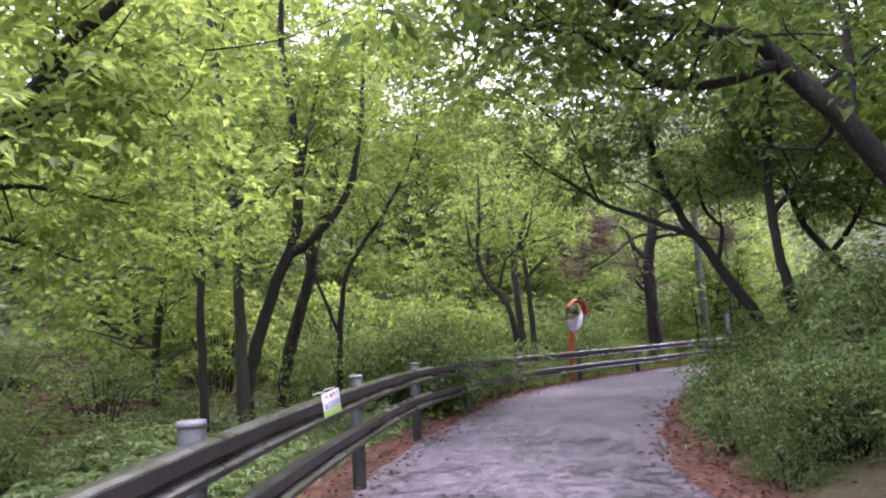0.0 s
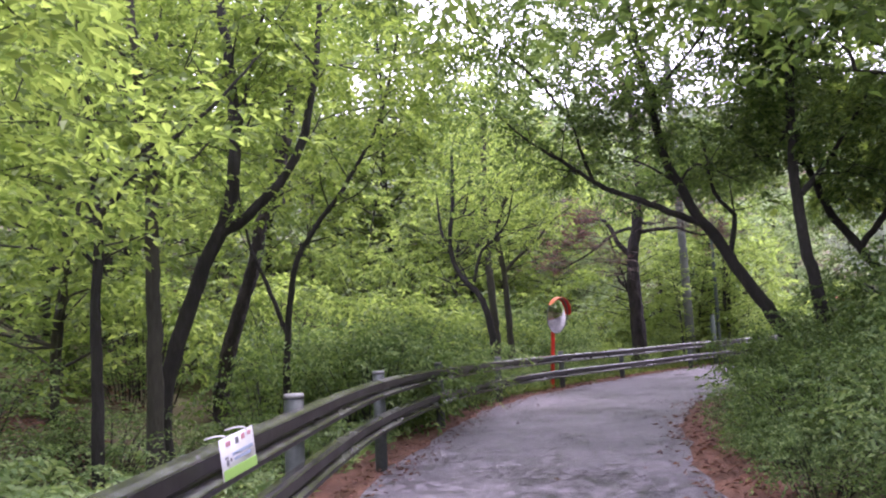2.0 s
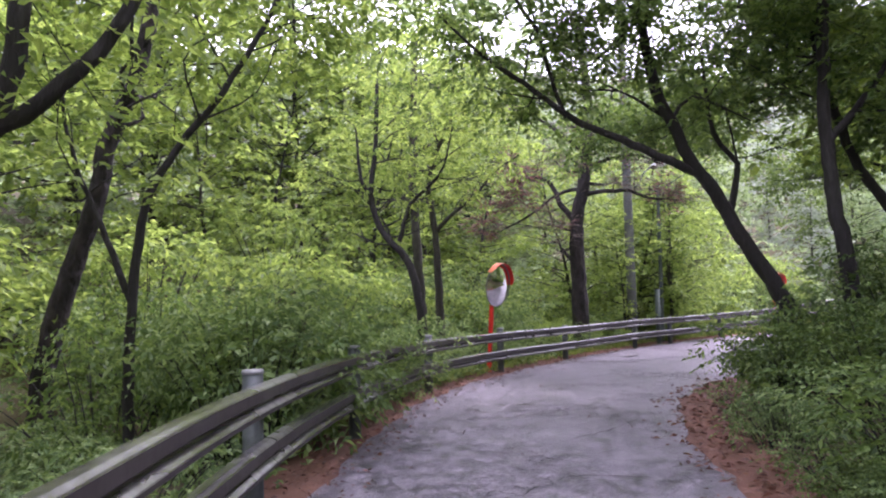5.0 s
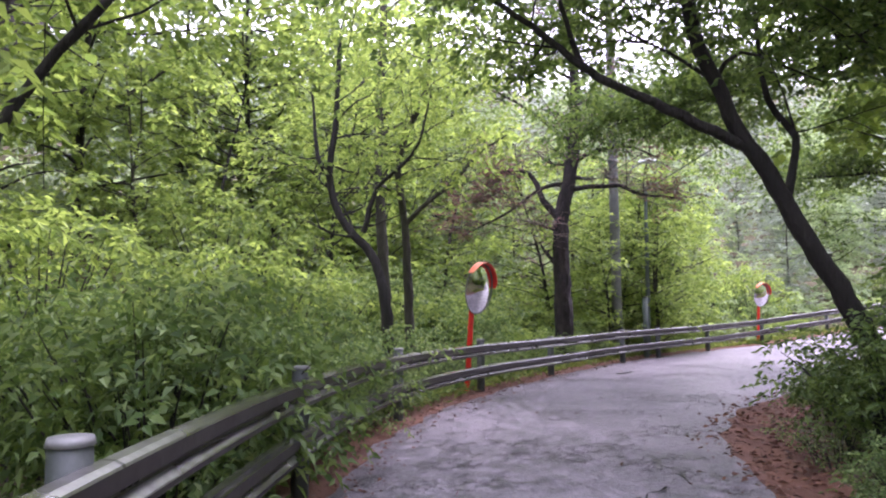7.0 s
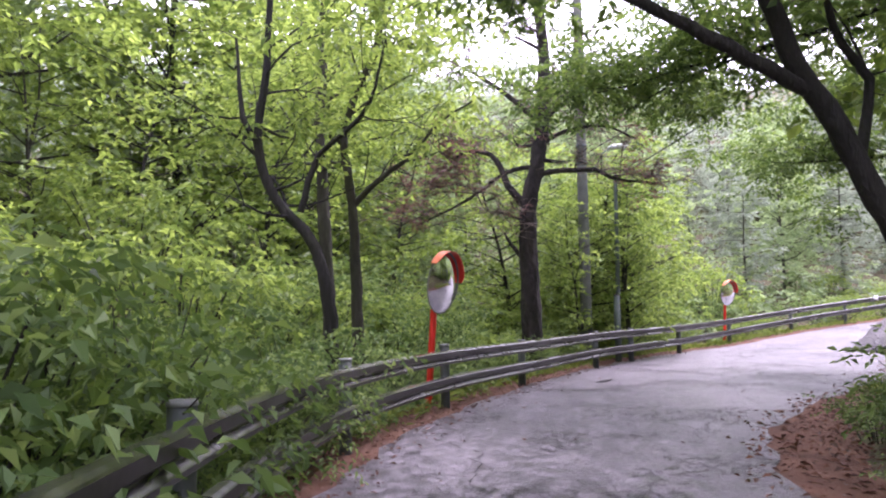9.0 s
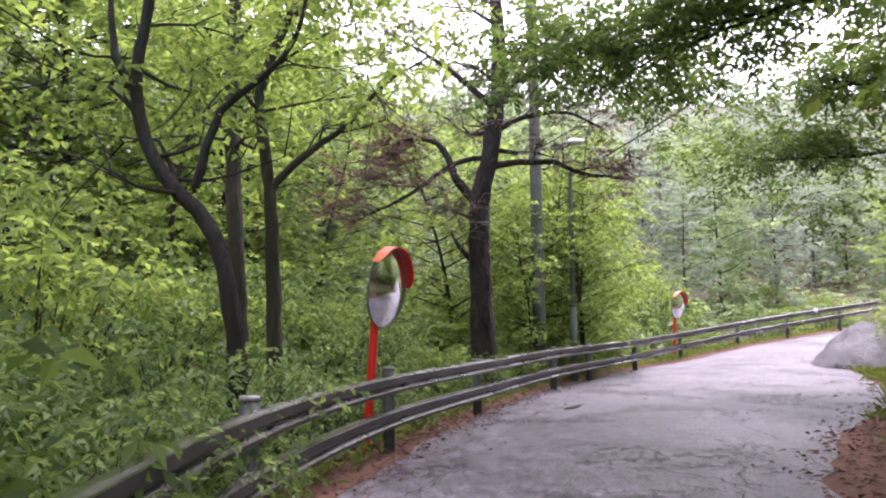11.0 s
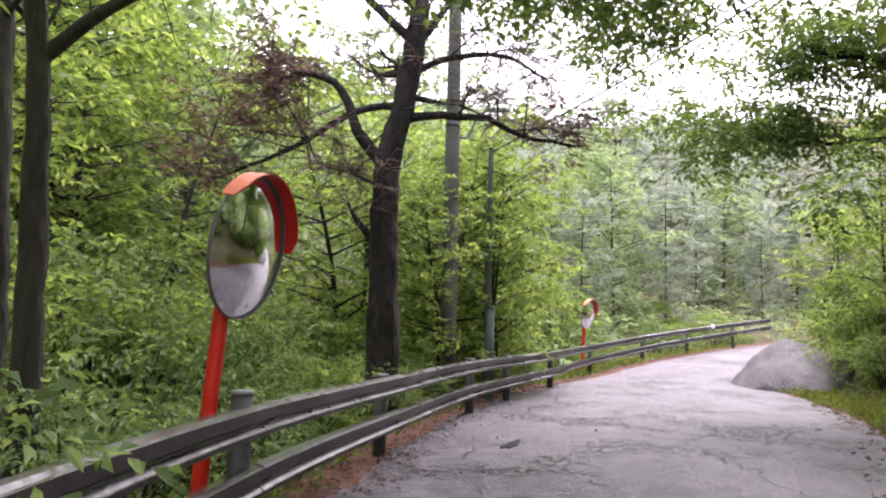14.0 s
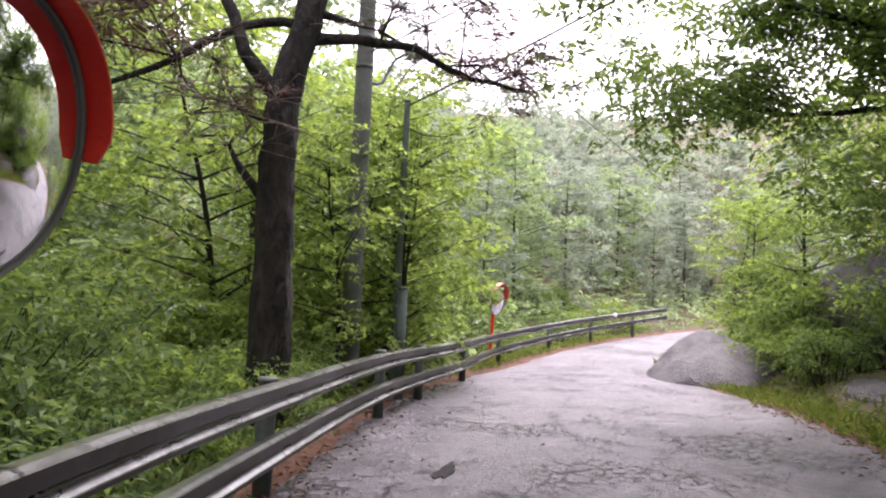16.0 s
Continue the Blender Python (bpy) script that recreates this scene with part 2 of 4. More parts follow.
def raw_mesh(name, verts, faces, smooth=False):
    """A mesh from numpy arrays; every face has the same number of corners."""
    me = bpy.data.meshes.new(name)
    k, c = faces.shape
    me.vertices.add(len(verts)), me.loops.add(k * c), me.polygons.add(k)
    me.vertices.foreach_set("co", np.ascontiguousarray(verts, dtype=np.float32).ravel())
    me.loops.foreach_set("vertex_index", np.ascontiguousarray(faces, dtype=np.int32).ravel())
    me.polygons.foreach_set("loop_start", np.arange(0, k * c, c, dtype=np.int32))
    me.polygons.foreach_set("use_smooth", np.full(k, smooth))
    me.update(calc_edges=True)
    return me


def thing(name, label, category, group="", kind="", at=(0, 0, 0)):
    ob = new(name)
    ob.empty_display_size = 0.1
    ob.location = at
    return tagged(ob, label, category, group, kind)


def spline(points, step=0.12):
    """A smooth line through the points."""
    p = np.array(points, float)
    if len(p) == 2:
        return p[0] + (p[1] - p[0]) * np.linspace(0, 1, 5)[:, None]
    q = np.vstack([2 * p[0] - p[1], p, 2 * p[-1] - p[-2]])
    out = []
    for i in range(len(p) - 1):
        a, b, c, d = q[i:i + 4]
        k = max(2, int(np.linalg.norm(c - b) / step))
        t = np.linspace(0, 1, k, endpoint=False)[:, None]
        out.append(0.5 * (2 * b + (c - a) * t + (2 * a - 5 * b + 4 * c - d) * t ** 2 + (3 * b - a - 3 * c + d) * t ** 3))
    return np.vstack(out + [p[-1:]])


def tubes(name, lines, sides=7, rough=0.0):
    """One mesh of tapered tubes. lines: (points, first radius, last radius)."""
    vs, fs, base = [], [], 0
    ang = np.linspace(0, 2 * np.pi, sides, endpoint=False)
    for pts, r0, r1 in lines:
        pts = np.asarray(pts, float)
        k = len(pts)
        tan = np.gradient(pts, axis=0)
        tan /= np.linalg.norm(tan, axis=1)[:, None] + 1e-9
        ref = np.array([0.31, 0.95, 0.05]) if abs(tan[:, 2]).mean() > 0.6 else np.array([0, 0, 1.0])
        u = np.cross(tan, ref)
        u /= np.linalg.norm(u, axis=1)[:, None] + 1e-9
        w = np.cross(tan, u)
        r = np.linspace(r0, r1, k)[:, None] * (1 + rough * rng.normal(size=(k, sides)))
        ring = pts[:, None] + r[:, :, None] * (np.cos(ang)[None, :, None] * u[:, None] + np.sin(ang)[None, :, None] * w[:, None])
        vs.append(ring.reshape(-1, 3))
        i, j = np.meshgrid(np.arange(k - 1), np.arange(sides), indexing="ij")
        jn = (j + 1) % sides
        fs.append((base + np.stack([i * sides + j, i * sides + jn, (i + 1) * sides + jn, (i + 1) * sides + j], -1)).reshape(-1, 4))
        base += k * sides
    return raw_mesh(name, np.vstack(vs), np.vstack(fs), True)


def leaf_mesh(name, centre, axis, size, slim=0.5, flat=0.45):
    """Folded pointed leaves: a place, a direction and a length each."""
    k = len(centre)
    axis = axis / (np.linalg.norm(axis, axis=1)[:, None] + 1e-9)
    up = np.array([0, 0, 1.0]) + flat * rng.normal(size=(k, 3))
    side = np.cross(axis, up)
    side /= np.linalg.norm(side, axis=1)[:, None] + 1e-9
    nrm = np.cross(side, axis)
    s = np.broadcast_to(np.asarray(size, float), (k,))[:, None]
    a = centre
    tip = centre + axis * s - nrm * s * 0.12
    m = centre + axis * s * 0.45
    lf = m + side * s * slim * 0.5 + nrm * s * 0.1
    rt = m - side * s * slim * 0.5 + nrm * s * 0.1
    v = np.stack([a, lf, tip, rt], 1).reshape(-1, 3)
    q = np.arange(k)[:, None] * 4
    f = np.stack([q + [0, 2, 1], q + [0, 3, 2]], 1).reshape(-1, 3)
    return raw_mesh(name, v, f)


def sprays(centres, radii, per, leaves, length, leaf, droop=0.25):
    """Leaf places and directions along many short twigs that fill round clumps."""
    c = np.repeat(np.asarray(centres, float), per, 0)
    r = np.repeat(np.asarray(radii, float), per, 0)
    k = len(c)
    d = rng.normal(size=(k, 3))
    d /= np.linalg.norm(d, axis=1)[:, None]
    off = d * rng.uniform(0.25, 1.0, (k, 1)) ** 0.6
    o = c + off * r
    out = off + 0.5 * rng.normal(size=(k, 3))
    out[:, 2] = out[:, 2] * 0.35 - droop
    out /= np.linalg.norm(out, axis=1)[:, None] + 1e-9
    side = np.cross(out, [0, 0, 1.0])
    side /= np.linalg.norm(side, axis=1)[:, None] + 1e-9
    t = np.arange(leaves) / leaves
    sg = np.where(np.arange(leaves) % 2, 1.0, -1.0)
    pos = o[:, None] + out[:, None] * (t * length)[None, :, None] + side[:, None] * (sg * 0.01)[None, :, None]
    ax = out[:, None] * 0.65 + side[:, None] * sg[None, :, None] + 0.3 * rng.normal(size=(k, leaves, 3))
    ax[:, :, 2] -= 0.15
    return pos.reshape(-1, 3), ax.reshape(-1, 3), leaf * rng.uniform(0.6, 1.25, k * leaves)


# ---------- the plan: road edges and ground height ----------
LEFT = spline([(-1.0, -40), (-1.0, -10), (-1.0, 3), (-0.75, 6.6), (0.05, 10.15), (1.55, 14.3), (4.3, 18.0), (8.2, 21.7), (11.8, 24.1), (15.5, 26.0), (21, 28.2), (30, 30.6), (48, 33), (80, 36)], 0.5)
RIGHT = spline([(1.6, -40), (1.6, -10), (1.7, 3), (1.95, 6.3), (2.55, 8.7), (3.5, 11.3), (4.95, 13.7), (7.4, 15.6), (10.6, 17.3), (14.1, 20.2), (16.9, 23.2), (21, 25.4), (30, 27.6), (48, 30), (80, 33)], 0.5)


def even(line, k):
    d = np.r_[0, np.cumsum(np.linalg.norm(np.diff(line, axis=0), axis=1))]
    s = np.linspace(0, d[-1], k)
    return np.stack([np.interp(s, d, line[:, i]) for i in range(line.shape[1])], 1)


LEFT, RIGHT = even(LEFT, 420), even(RIGHT, 420)


def climb(x, y):
    u = 0.7 * np.asarray(x) + 0.7 * np.asarray(y)
    return np.clip(0.05 * (u - 28.0), 0, 2.5)


def side_of(x, y):
    """Metres outside the left edge (first) and the right edge (second); negative within."""
    p = np.stack([np.ravel(x), np.ravel(y)], 1)
    res = []
    for line, sgn in ((LEFT, 1), (RIGHT, -1)):
        best, out = np.full(len(p), 1e9), np.zeros(len(p))
        tan = np.gradient(line, axis=0)
        for i in range(0, len(line), 2):
            d = p - line[i]
            dd = np.hypot(d[:, 0], d[:, 1])
            near = dd < best
            cr = tan[i, 0] * d[:, 1] - tan[i, 1] * d[:, 0]
            out[near] = (np.sign(cr) * dd * sgn)[near]
            best = np.minimum(best, dd)
        res.append(out)
    return res


def ground(x, y):
    lo, ro = side_of(x, y)
    x, y = np.ravel(x), np.ravel(y)
    ease = lambda v, a, b: np.clip((v - a) / (b - a), 0, 1) ** 2 * (3 - 2 * np.clip((v - a) / (b - a), 0, 1))
    z = climb(x, y) - 0.03
    z = z - 0.2 * ease(lo, 0.4, 1.6) + 0.27 * np.clip(lo - 2.5, 0, 30) + 0.12 * np.clip(lo - 32, 0, 90)
    z = z + 0.5 * ease(ro, 0.5, 2.3) + 0.28 * np.clip(ro - 2.3, 0, 25) + 0.14 * np.clip(ro - 27, 0, 90)
    z = z + 0.3 * np.clip(np.hypot(x - 8, y - 16) - 55, 0, 90)
    wob = 0.12 * np.sin(x * 1.3 + 0.7 * y) + 0.1 * np.sin(y * 1.9 - 0.4 * x)
    return z + wob * np.clip((np.maximum(lo, ro) - 0.6) / 2, 0, 1)


def gz(x, y):
    return float(ground(np.array([x]), np.array([y]))[0])


# one sheet of ground out to the horizon, fine near the road
g = np.linspace(-1, 1, 230)
warp = np.sinh(g * 5.2) / np.sinh(5.2)
gx, gy = np.meshgrid(8 + warp * 1500, 16 + warp * 1500, indexing="ij")
gv = np.stack([gx.ravel(), gy.ravel(), ground(gx, gy)], 1)
i, j = np.meshgrid(np.arange(229), np.arange(229), indexing="ij")
gf = np.stack([i * 230 + j, (i + 1) * 230 + j, (i + 1) * 230 + j + 1, i * 230 + j + 1], -1).reshape(-1, 4)
tagged(link("ground", raw_mesh("ground", gv, gf, True), SOIL), "brown forest soil with moss and leaf mould", "ground", kind="structure")


def ribbon(name, a, b, lift, mat, cross=9, ragged=0.0, crown=0.0):
    t = np.linspace(0, 1, cross)
    rag = ragged * (np.sin(np.arange(len(a)) * 0.9) + np.sin(np.arange(len(a)) * 2.3 + 1) + rng.normal(size=len(a)) * 0.6)
    d = (b - a) / (np.linalg.norm(b - a, axis=1)[:, None] + 1e-9)
    a2, b2 = a - d * rag[:, None], b + d * np.roll(rag, 7)[:, None]
    xy = a2[:, None] + (b2 - a2)[:, None] * t[None, :, None]
    z = climb(xy[..., 0], xy[..., 1]) + lift + crown * (1 - (2 * t - 1) ** 2)
    v = np.concatenate([xy, z[..., None]], -1).reshape(-1, 3)
    i, j = np.meshgrid(np.arange(len(a) - 1), np.arange(cross - 1), indexing="ij")
    f = np.stack([i * cross + j, i * cross + j + 1, (i + 1) * cross + j + 1, (i + 1) * cross + j], -1).reshape(-1, 4)
    return link(name, raw_mesh(name, v, f, True), mat)


def offset(line, d):
    tan = np.gradient(line, axis=0)
    tan /= np.linalg.norm(tan, axis=1)[:, None]
    return line + np.stack([-tan[:, 1], tan[:, 0]], 1) * d


tagged(ribbon("road", LEFT, RIGHT, 0.012, ASPHALT, 13, 0.03, 0.02), "damp worn grey asphalt lane with cracks", "road", kind="structure")
tagged(ribbon("verge_left", offset(LEFT, 0.62), offset(LEFT, -0.25), 0.004, VERGE, 5, 0.05), "rust-brown strip of fallen needles", "verge", kind="structure")
tagged(ribbon("verge_right", offset(RIGHT, 0.2), offset(RIGHT, -0.7), 0.004, VERGE, 5, 0.05), "rust-brown strip of fallen leaves", "verge", kind="structure")


# ---------- guard rail ----------
RAIL = [(-1.15, -9.0, 0.87), (-1.15, -3.2, 0.87), (-1.13, -0.2, 0.88), (-1.05, 2.7, 0.89), (-0.82, 5.65, 0.88), (-0.42, 8.6, 0.86), (0.33, 11.65, 0.80), (1.4, 14.5, 0.73), (3.0, 16.85, 0.70), (5.2, 19.05, 0.68), (7.75, 21.2, 0.70), (11.0, 23.45, 0.71), (14.5, 25.95, 0.76), (18.4, 27.75, 0.98), (22.2, 29.0, 1.24), (26.2, 30.0, 1.52), (30.2, 30.9, 1.8), (34.2, 31.6, 2.08)]
rail_line = spline(RAIL, 0.25)
PROFILE = [(-0.01, 0.0), (0.03, -0.003), (0.052, -0.014), (0.056, -0.022), (0.054, -0.076), (0.03, -0.09), (0.022, -0.1), (0.026, -0.108), (0.058, -0.132), (0.06, -0.138), (0.058, -0.156), (0.05, -0.164), (-0.01, -0.164), (-0.01, -0.156), (0.045, -0.15), (0.012, -0.104), (0.012, -0.096), (0.042, -0.07), (0.044, -0.024), (-0.01, -0.01)]
guard = thing("guard_rail", "two-beam galvanised steel guard rail on round posts along the road edge", "guard rail")


def beam(pts, drop):
    pts = np.asarray(pts)
    tan = np.gradient(pts[:, :2], axis=0)
    tan /= np.linalg.norm(tan, axis=1)[:, None]
    out = np.stack([tan[:, 1], -tan[:, 0]], 1)
    k, c = len(pts), len(PROFILE)
    v = np.zeros((k, c, 3))
    for n, (o, h) in enumerate(PROFILE):
        v[:, n, :2] = pts[:, :2] + out * (o + 0.06)
        v[:, n, 2] = pts[:, 2] + h - drop
    i, j = np.meshgrid(np.arange(k - 1), np.arange(c), indexing="ij")
    jn = (j + 1) % c
    f = np.stack([i * c + j, (i + 1) * c + j, (i + 1) * c + jn, i * c + jn], -1).reshape(-1, 4)
    me = raw_mesh("beam", v.reshape(-1, 3), f)
    me.materials.append(STEEL), me.materials.append(RAIL_FACE_DARK)
    # front faces and groove take the dirt colour with the painted dark reflection
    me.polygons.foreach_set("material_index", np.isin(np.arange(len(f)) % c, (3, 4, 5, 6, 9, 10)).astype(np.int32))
    return me


def cylinder(r, h, sides=16, r2=None, z=0.0):
    bm = bmesh.new()
    bmesh.ops.create_cone(bm, cap_ends=True, segments=sides, radius1=r, radius2=r if r2 is None else r2, depth=h, matrix=Matrix.Translation((0, 0, z + h / 2)))
    return bm


def box(x, y, z, bevel=0.004):
    bm = bmesh.new()
    bmesh.ops.create_cube(bm, size=1, matrix=Matrix.Diagonal((x, y, z, 1)))
    bmesh.ops.bevel(bm, geom=bm.edges[:], offset=bevel, segments=2, affect="EDGES")
    return bm


def posed(ob, m):
    ob.matrix_basis = m
    return ob


run = np.r_[0, np.cumsum(np.linalg.norm(np.diff(rail_line[:, :2], axis=0), axis=1))]
POSTS = [0.0, 2.7, 5.8, 8.9, 11.95, 15.1, 18.0, 20.9, 24.2, 26.85, 29.6, 32.75, 34.6, 37.5, 42.0, 46.1, 50.0, 54.0, 58.0]
post_me = cap_me = bolt_me = None
for n in range(len(POSTS) - 1):
    ia, ib = int(np.argmin(abs(run - POSTS[n]))), int(np.argmin(abs(run - POSTS[n + 1])))
    a, b = rail_line[ia], rail_line[min(ia + 4, len(rail_line) - 1)]
    for drop in (0.0, 0.31):
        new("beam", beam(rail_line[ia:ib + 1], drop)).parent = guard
    ang = math.degrees(math.atan2(b[1] - a[1], b[0] - a[0]))
    high = a[2] + (0.05 if POSTS[n] < 27 else 0.0)
    low = gz(a[0], a[1]) - 0.3
    if post_me is None:
        p = part("post", cylinder(0.057, 1.0), STEEL_POST, guard, "round galvanised steel post")
        c = part("cap", cylinder(0.062, 0.022, r2=0.057), CAP, p, "pale weathered post cap")
        post_me, cap_me = p.data, c.data
    else:
        p, c = new("post", post_me), new("cap", cap_me)
        p.parent, c.parent = guard, p
    p.matrix_basis = pose(a[0], a[1], low) @ Matrix.Diagonal((1, 1, high - low, 1))
    c.matrix_basis = Matrix.Translation((0, 0, 1.0)) @ Matrix.Diagonal((1, 1, 1 / (high - low), 1))
    for drop in (0.0, 0.31):
        for k in range(-1, 2):
            m = pose(a[0], a[1], a[2] - drop - 0.083, 0, 0, ang) @ Matrix.Translation((0.16 + 0.045 * k, -0.088, 0))
            if bolt_me is None:
                o = part("bolt", box(0.018, 0.02, 0.03, 0.004), DARK_STEEL, guard, "dark rail bolt")
                bolt_me = o.data
            else:
                o = new("bolt", bolt_me)
                o.parent = guard
            o.matrix_basis = m
        i0 = max(0, ia - 0)
        seg = rail_line[i0:i0 + 2]
        d = (seg[1] - seg[0]) / np.linalg.norm(seg[1] - seg[0])
        s = seg[0] + d * np.array([[0.05], [0.06], [0.07]])
        sl = beam(s, drop - 0.002)
        sl.materials.clear()
        link("joint_band", sl, DARK_STEEL, guard, "dark seam where two beams overlap")

# ---------- notices tied to the rail ----------
def notice(name, at, ang, tilt, w, h, label, green=True):
    t = posed(thing(name, label, "notice"), pose(*at, 0, 0, ang) @ pose(0, 0, 0, 0, tilt, 0))
    part("sheet", box(w, 0.006, h, 0.002), PAPER, t)
    if green:
        posed(part("green_band", box(w * 0.98, 0.004, h * 0.24, 0.001), PRINT_GREEN, t, "light green printed band", False), pose(0, -0.004, -h * 0.37))
        for x, z, l, k, m in ((-0.28, 0.34, 0.14, 0.12, PRINT_RED), (-0.02, 0.33, 0.1, 0.16, PRINT_GREY), (0.17, 0.36, 0.1, 0.13, PRINT_RED), (0.36, 0.38, 0.1, 0.1, PRINT_RED), (0.12, 0.05, 0.62, 0.08, PRINT_BLUE), (0.1, -0.08, 0.5, 0.07, PRINT_BLUE), (-0.36, 0.02, 0.1, 0.05, PRINT_GREY), (-0.34, -0.1, 0.07, 0.14, PRINT_GREY), (-0.24, -0.06, 0.05, 0.08, PRINT_GREY)):
            posed(part("print_block", box(w * l, 0.003, h * k, 0.001), m, t, "", False), pose(w * x, -0.004, h * z))
        for x in (-0.3, 0.3):
            link("tie", tubes("tie", [(spline([(w * x, -0.004, h * 0.46), (w * x - 0.006, 0.0, h * 0.54), (w * x - 0.02, 0.03, h * 0.56), (w * x - 0.03, 0.07, h * 0.5)], 0.02), 0.003, 0.003)], 6), PAPER, t, "white string tie")
    return t


notice("paper_notice", (-0.73, 4.64, 0.86), 62, -10, 0.18, 0.15, "white paper notice with green band, tied to the rail")
notice("paper_notice", (24.4, 29.45, 1.36), 14, 5, 0.3, 0.16, "small white sheet hung over the far guard rail", False)


# ---------- traffic mirrors ----------
def traffic_mirror(at, base, facing, label):
    """Round convex mirror, 0.8 m across, with a red hood on an orange-red post."""
    t = thing("traffic_mirror", label, "traffic mirror", "roadside mirrors", at=base)
    c = Vector(at) - Vector(base)
    f = Vector((*facing, -0.15)).normalized()
    turn = f.to_track_quat("Z", "Y").to_matrix().to_4x4()
    place = Matrix.Translation(c) @ turn
    R0, bow, seg, rings = 0.37, 0.065, 40, 8
    bm = bmesh.new()
    bmesh.ops.create_circle(bm, cap_ends=False, segments=seg, radius=R0)
    loop = list(bm.verts)
    for k in range(rings - 1, -1, -1):
        r = R0 * k / rings
        z = bow * (1 - (k / rings) ** 2)
        if k:
            nl = [bm.verts.new((v.co.x / v.co.xy.length * r, v.co.y / v.co.xy.length * r, z)) for v in loop]
            for i in range(seg):
                bm.faces.new((loop[i], loop[(i + 1) % seg], nl[(i + 1) % seg], nl[i]))
            loop = nl
        else:
            top = bm.verts.new((0, 0, z))
            for i in range(seg):
                bm.faces.new((loop[i], loop[(i + 1) % seg], top))
    posed(part("convex_mirror", bm, MIRROR, t, "convex mirror face reflecting road and trees"), place)
    bm = bmesh.new()
    bmesh.ops.create_cone(bm, cap_ends=True, segments=seg, radius1=0.28, radius2=0.378, depth=0.05, matrix=Matrix.Translation((0, 0, -0.028)))
    posed(part("back_shell", bm, MIRROR_BACK, t, "dark grey back shell", False), place)
    bm = bmesh.new()
    ring = [[], []]
    for i in range(seg):
        a = 2 * math.pi * i / seg
        for k, r in enumerate((0.371, 0.379)):
            for z in (-0.005, 0.012):
                ring[k].append(bm.verts.new((r * math.cos(a), r * math.sin(a), z)))
    for i in range(seg):
        n = (i + 1) % seg
        for q in ((ring[0][2 * i + 1], ring[1][2 * i + 1], ring[1][2 * n + 1], ring[0][2 * n + 1]), (ring[1][2 * i], ring[1][2 * n], ring[1][2 * n + 1], ring[1][2 * i + 1]), (ring[0][2 * i], ring[0][2 * i + 1], ring[0][2 * n + 1], ring[0][2 * n]), (ring[0][2 * i], ring[0][2 * n], ring[1][2 * n], ring[1][2 * i])):
            bm.faces.new(q)
    posed(part("rim", bm, MIRROR_BACK, t, "dark rim"), place)
    # hood: bent sheet over the top, deep red inside, outside faded plus painted skylight
    k = 28
    for nm, r0, mat, lab in (("hood", 0.389, ORANGE, "faded orange outside of the hood, skylight in the colour"), ("hood_lining", 0.383, RED, "deep red inside of the hood")):
        bm = bmesh.new()
        rows = []
        for i in range(k + 1):
            a = radians(2 + 142 * i / k)
            d = 0.085 * min(1.0, 5 * min(i, k - i) / k + 0.6)
            rows.append([bm.verts.new((r * math.cos(a), r * math.sin(a), z)) for r, z in ((r0, -0.02), (r0 + 0.004, d), (r0 + 0.008, d), (r0 + 0.005, -0.02))])
        for i in range(k):
            for j in range(4):
                bm.faces.new((rows[i][j], rows[i + 1][j], rows[i + 1][(j + 1) % 4], rows[i][(j + 1) % 4]))
        bm.faces.new(rows[0]), bm.faces.new(rows[-1][::-1])
        bmesh.ops.recalc_face_normals(bm, faces=bm.faces)
        posed(part(nm, bm, mat, t, lab, False), place)
    back = c - f * 0.1
    link("post", tubes("post", [(spline([(0, 0, -0.3), (back.x * 0.55, back.y * 0.55, c.z * 0.5), (back.x, back.y, c.z + 0.15)]), 0.042, 0.04)], 14), RED, t, "orange-red painted steel post")
    for dz in (-0.12, 0.1):
        posed(part("clamp", box(0.11, 0.13, 0.035), DARK_STEEL, t, "dark steel clamp"), pose(back.x, back.y, c.z + dz) @ pose(0, 0, 0, 0, 0, math.degrees(math.atan2(f.y, f.x)) + 90))
    return t


traffic_mirror((3.13, 16.97, 1.51), (2.93, 17.08, gz(2.93, 17.08)), (0.68, -0.73), "round convex traffic mirror, red hood, orange-red post behind the rail")
traffic_mirror((15.3, 26.6, 1.53), (15.2, 26.75, gz(15.2, 26.75)), (0.3, -0.95), "distant round convex traffic mirror with red hood beside the bend")

# ---------- poles and cables ----------
up = thing("utility_pole", "tall tapered grey concrete utility pole among the trees", "utility pole", at=(8.2, 22.55, gz(8.2, 22.55)))
link("shaft", tubes("shaft", [(spline([(0, 0, -0.3), (0, 0, 3), (0, 0, 6), (0, 0, 9.5)], 0.6), 0.13, 0.095)], 18), CONCRETE, up)
for z in (4.35, 4.75, 6.9, 7.4):
    posed(part("steel_band", cylinder(0.125, 0.05), STEEL_POST, up, "steel strap"), pose(0, 0, z))
link("lamp_arm", tubes("lamp_arm", [(spline([(0.12, 0, 4.2), (0.3, 0, 4.25), (0.5, 0.0, 4.62), (0.75, 0, 4.78)]), 0.022, 0.02)], 8), STEEL_POST, up, "bent galvanised lamp arm")
bm = bmesh.new()
bmesh.ops.create_uvsphere(bm, u_segments=16, v_segments=10, radius=1, matrix=Matrix.Diagonal((0.26, 0.1, 0.065, 1)))
lamp = posed(part("lamp_head", bm, LAMP_GLASS, up, "grey-green oval street lamp head"), pose(0.92, 0, 4.82, 0, -8, 0))
tp = thing("thin_pole", "slim green-grey pole behind the guard rail", "pole", at=(9.2, 22.9, gz(9.2, 22.9)))
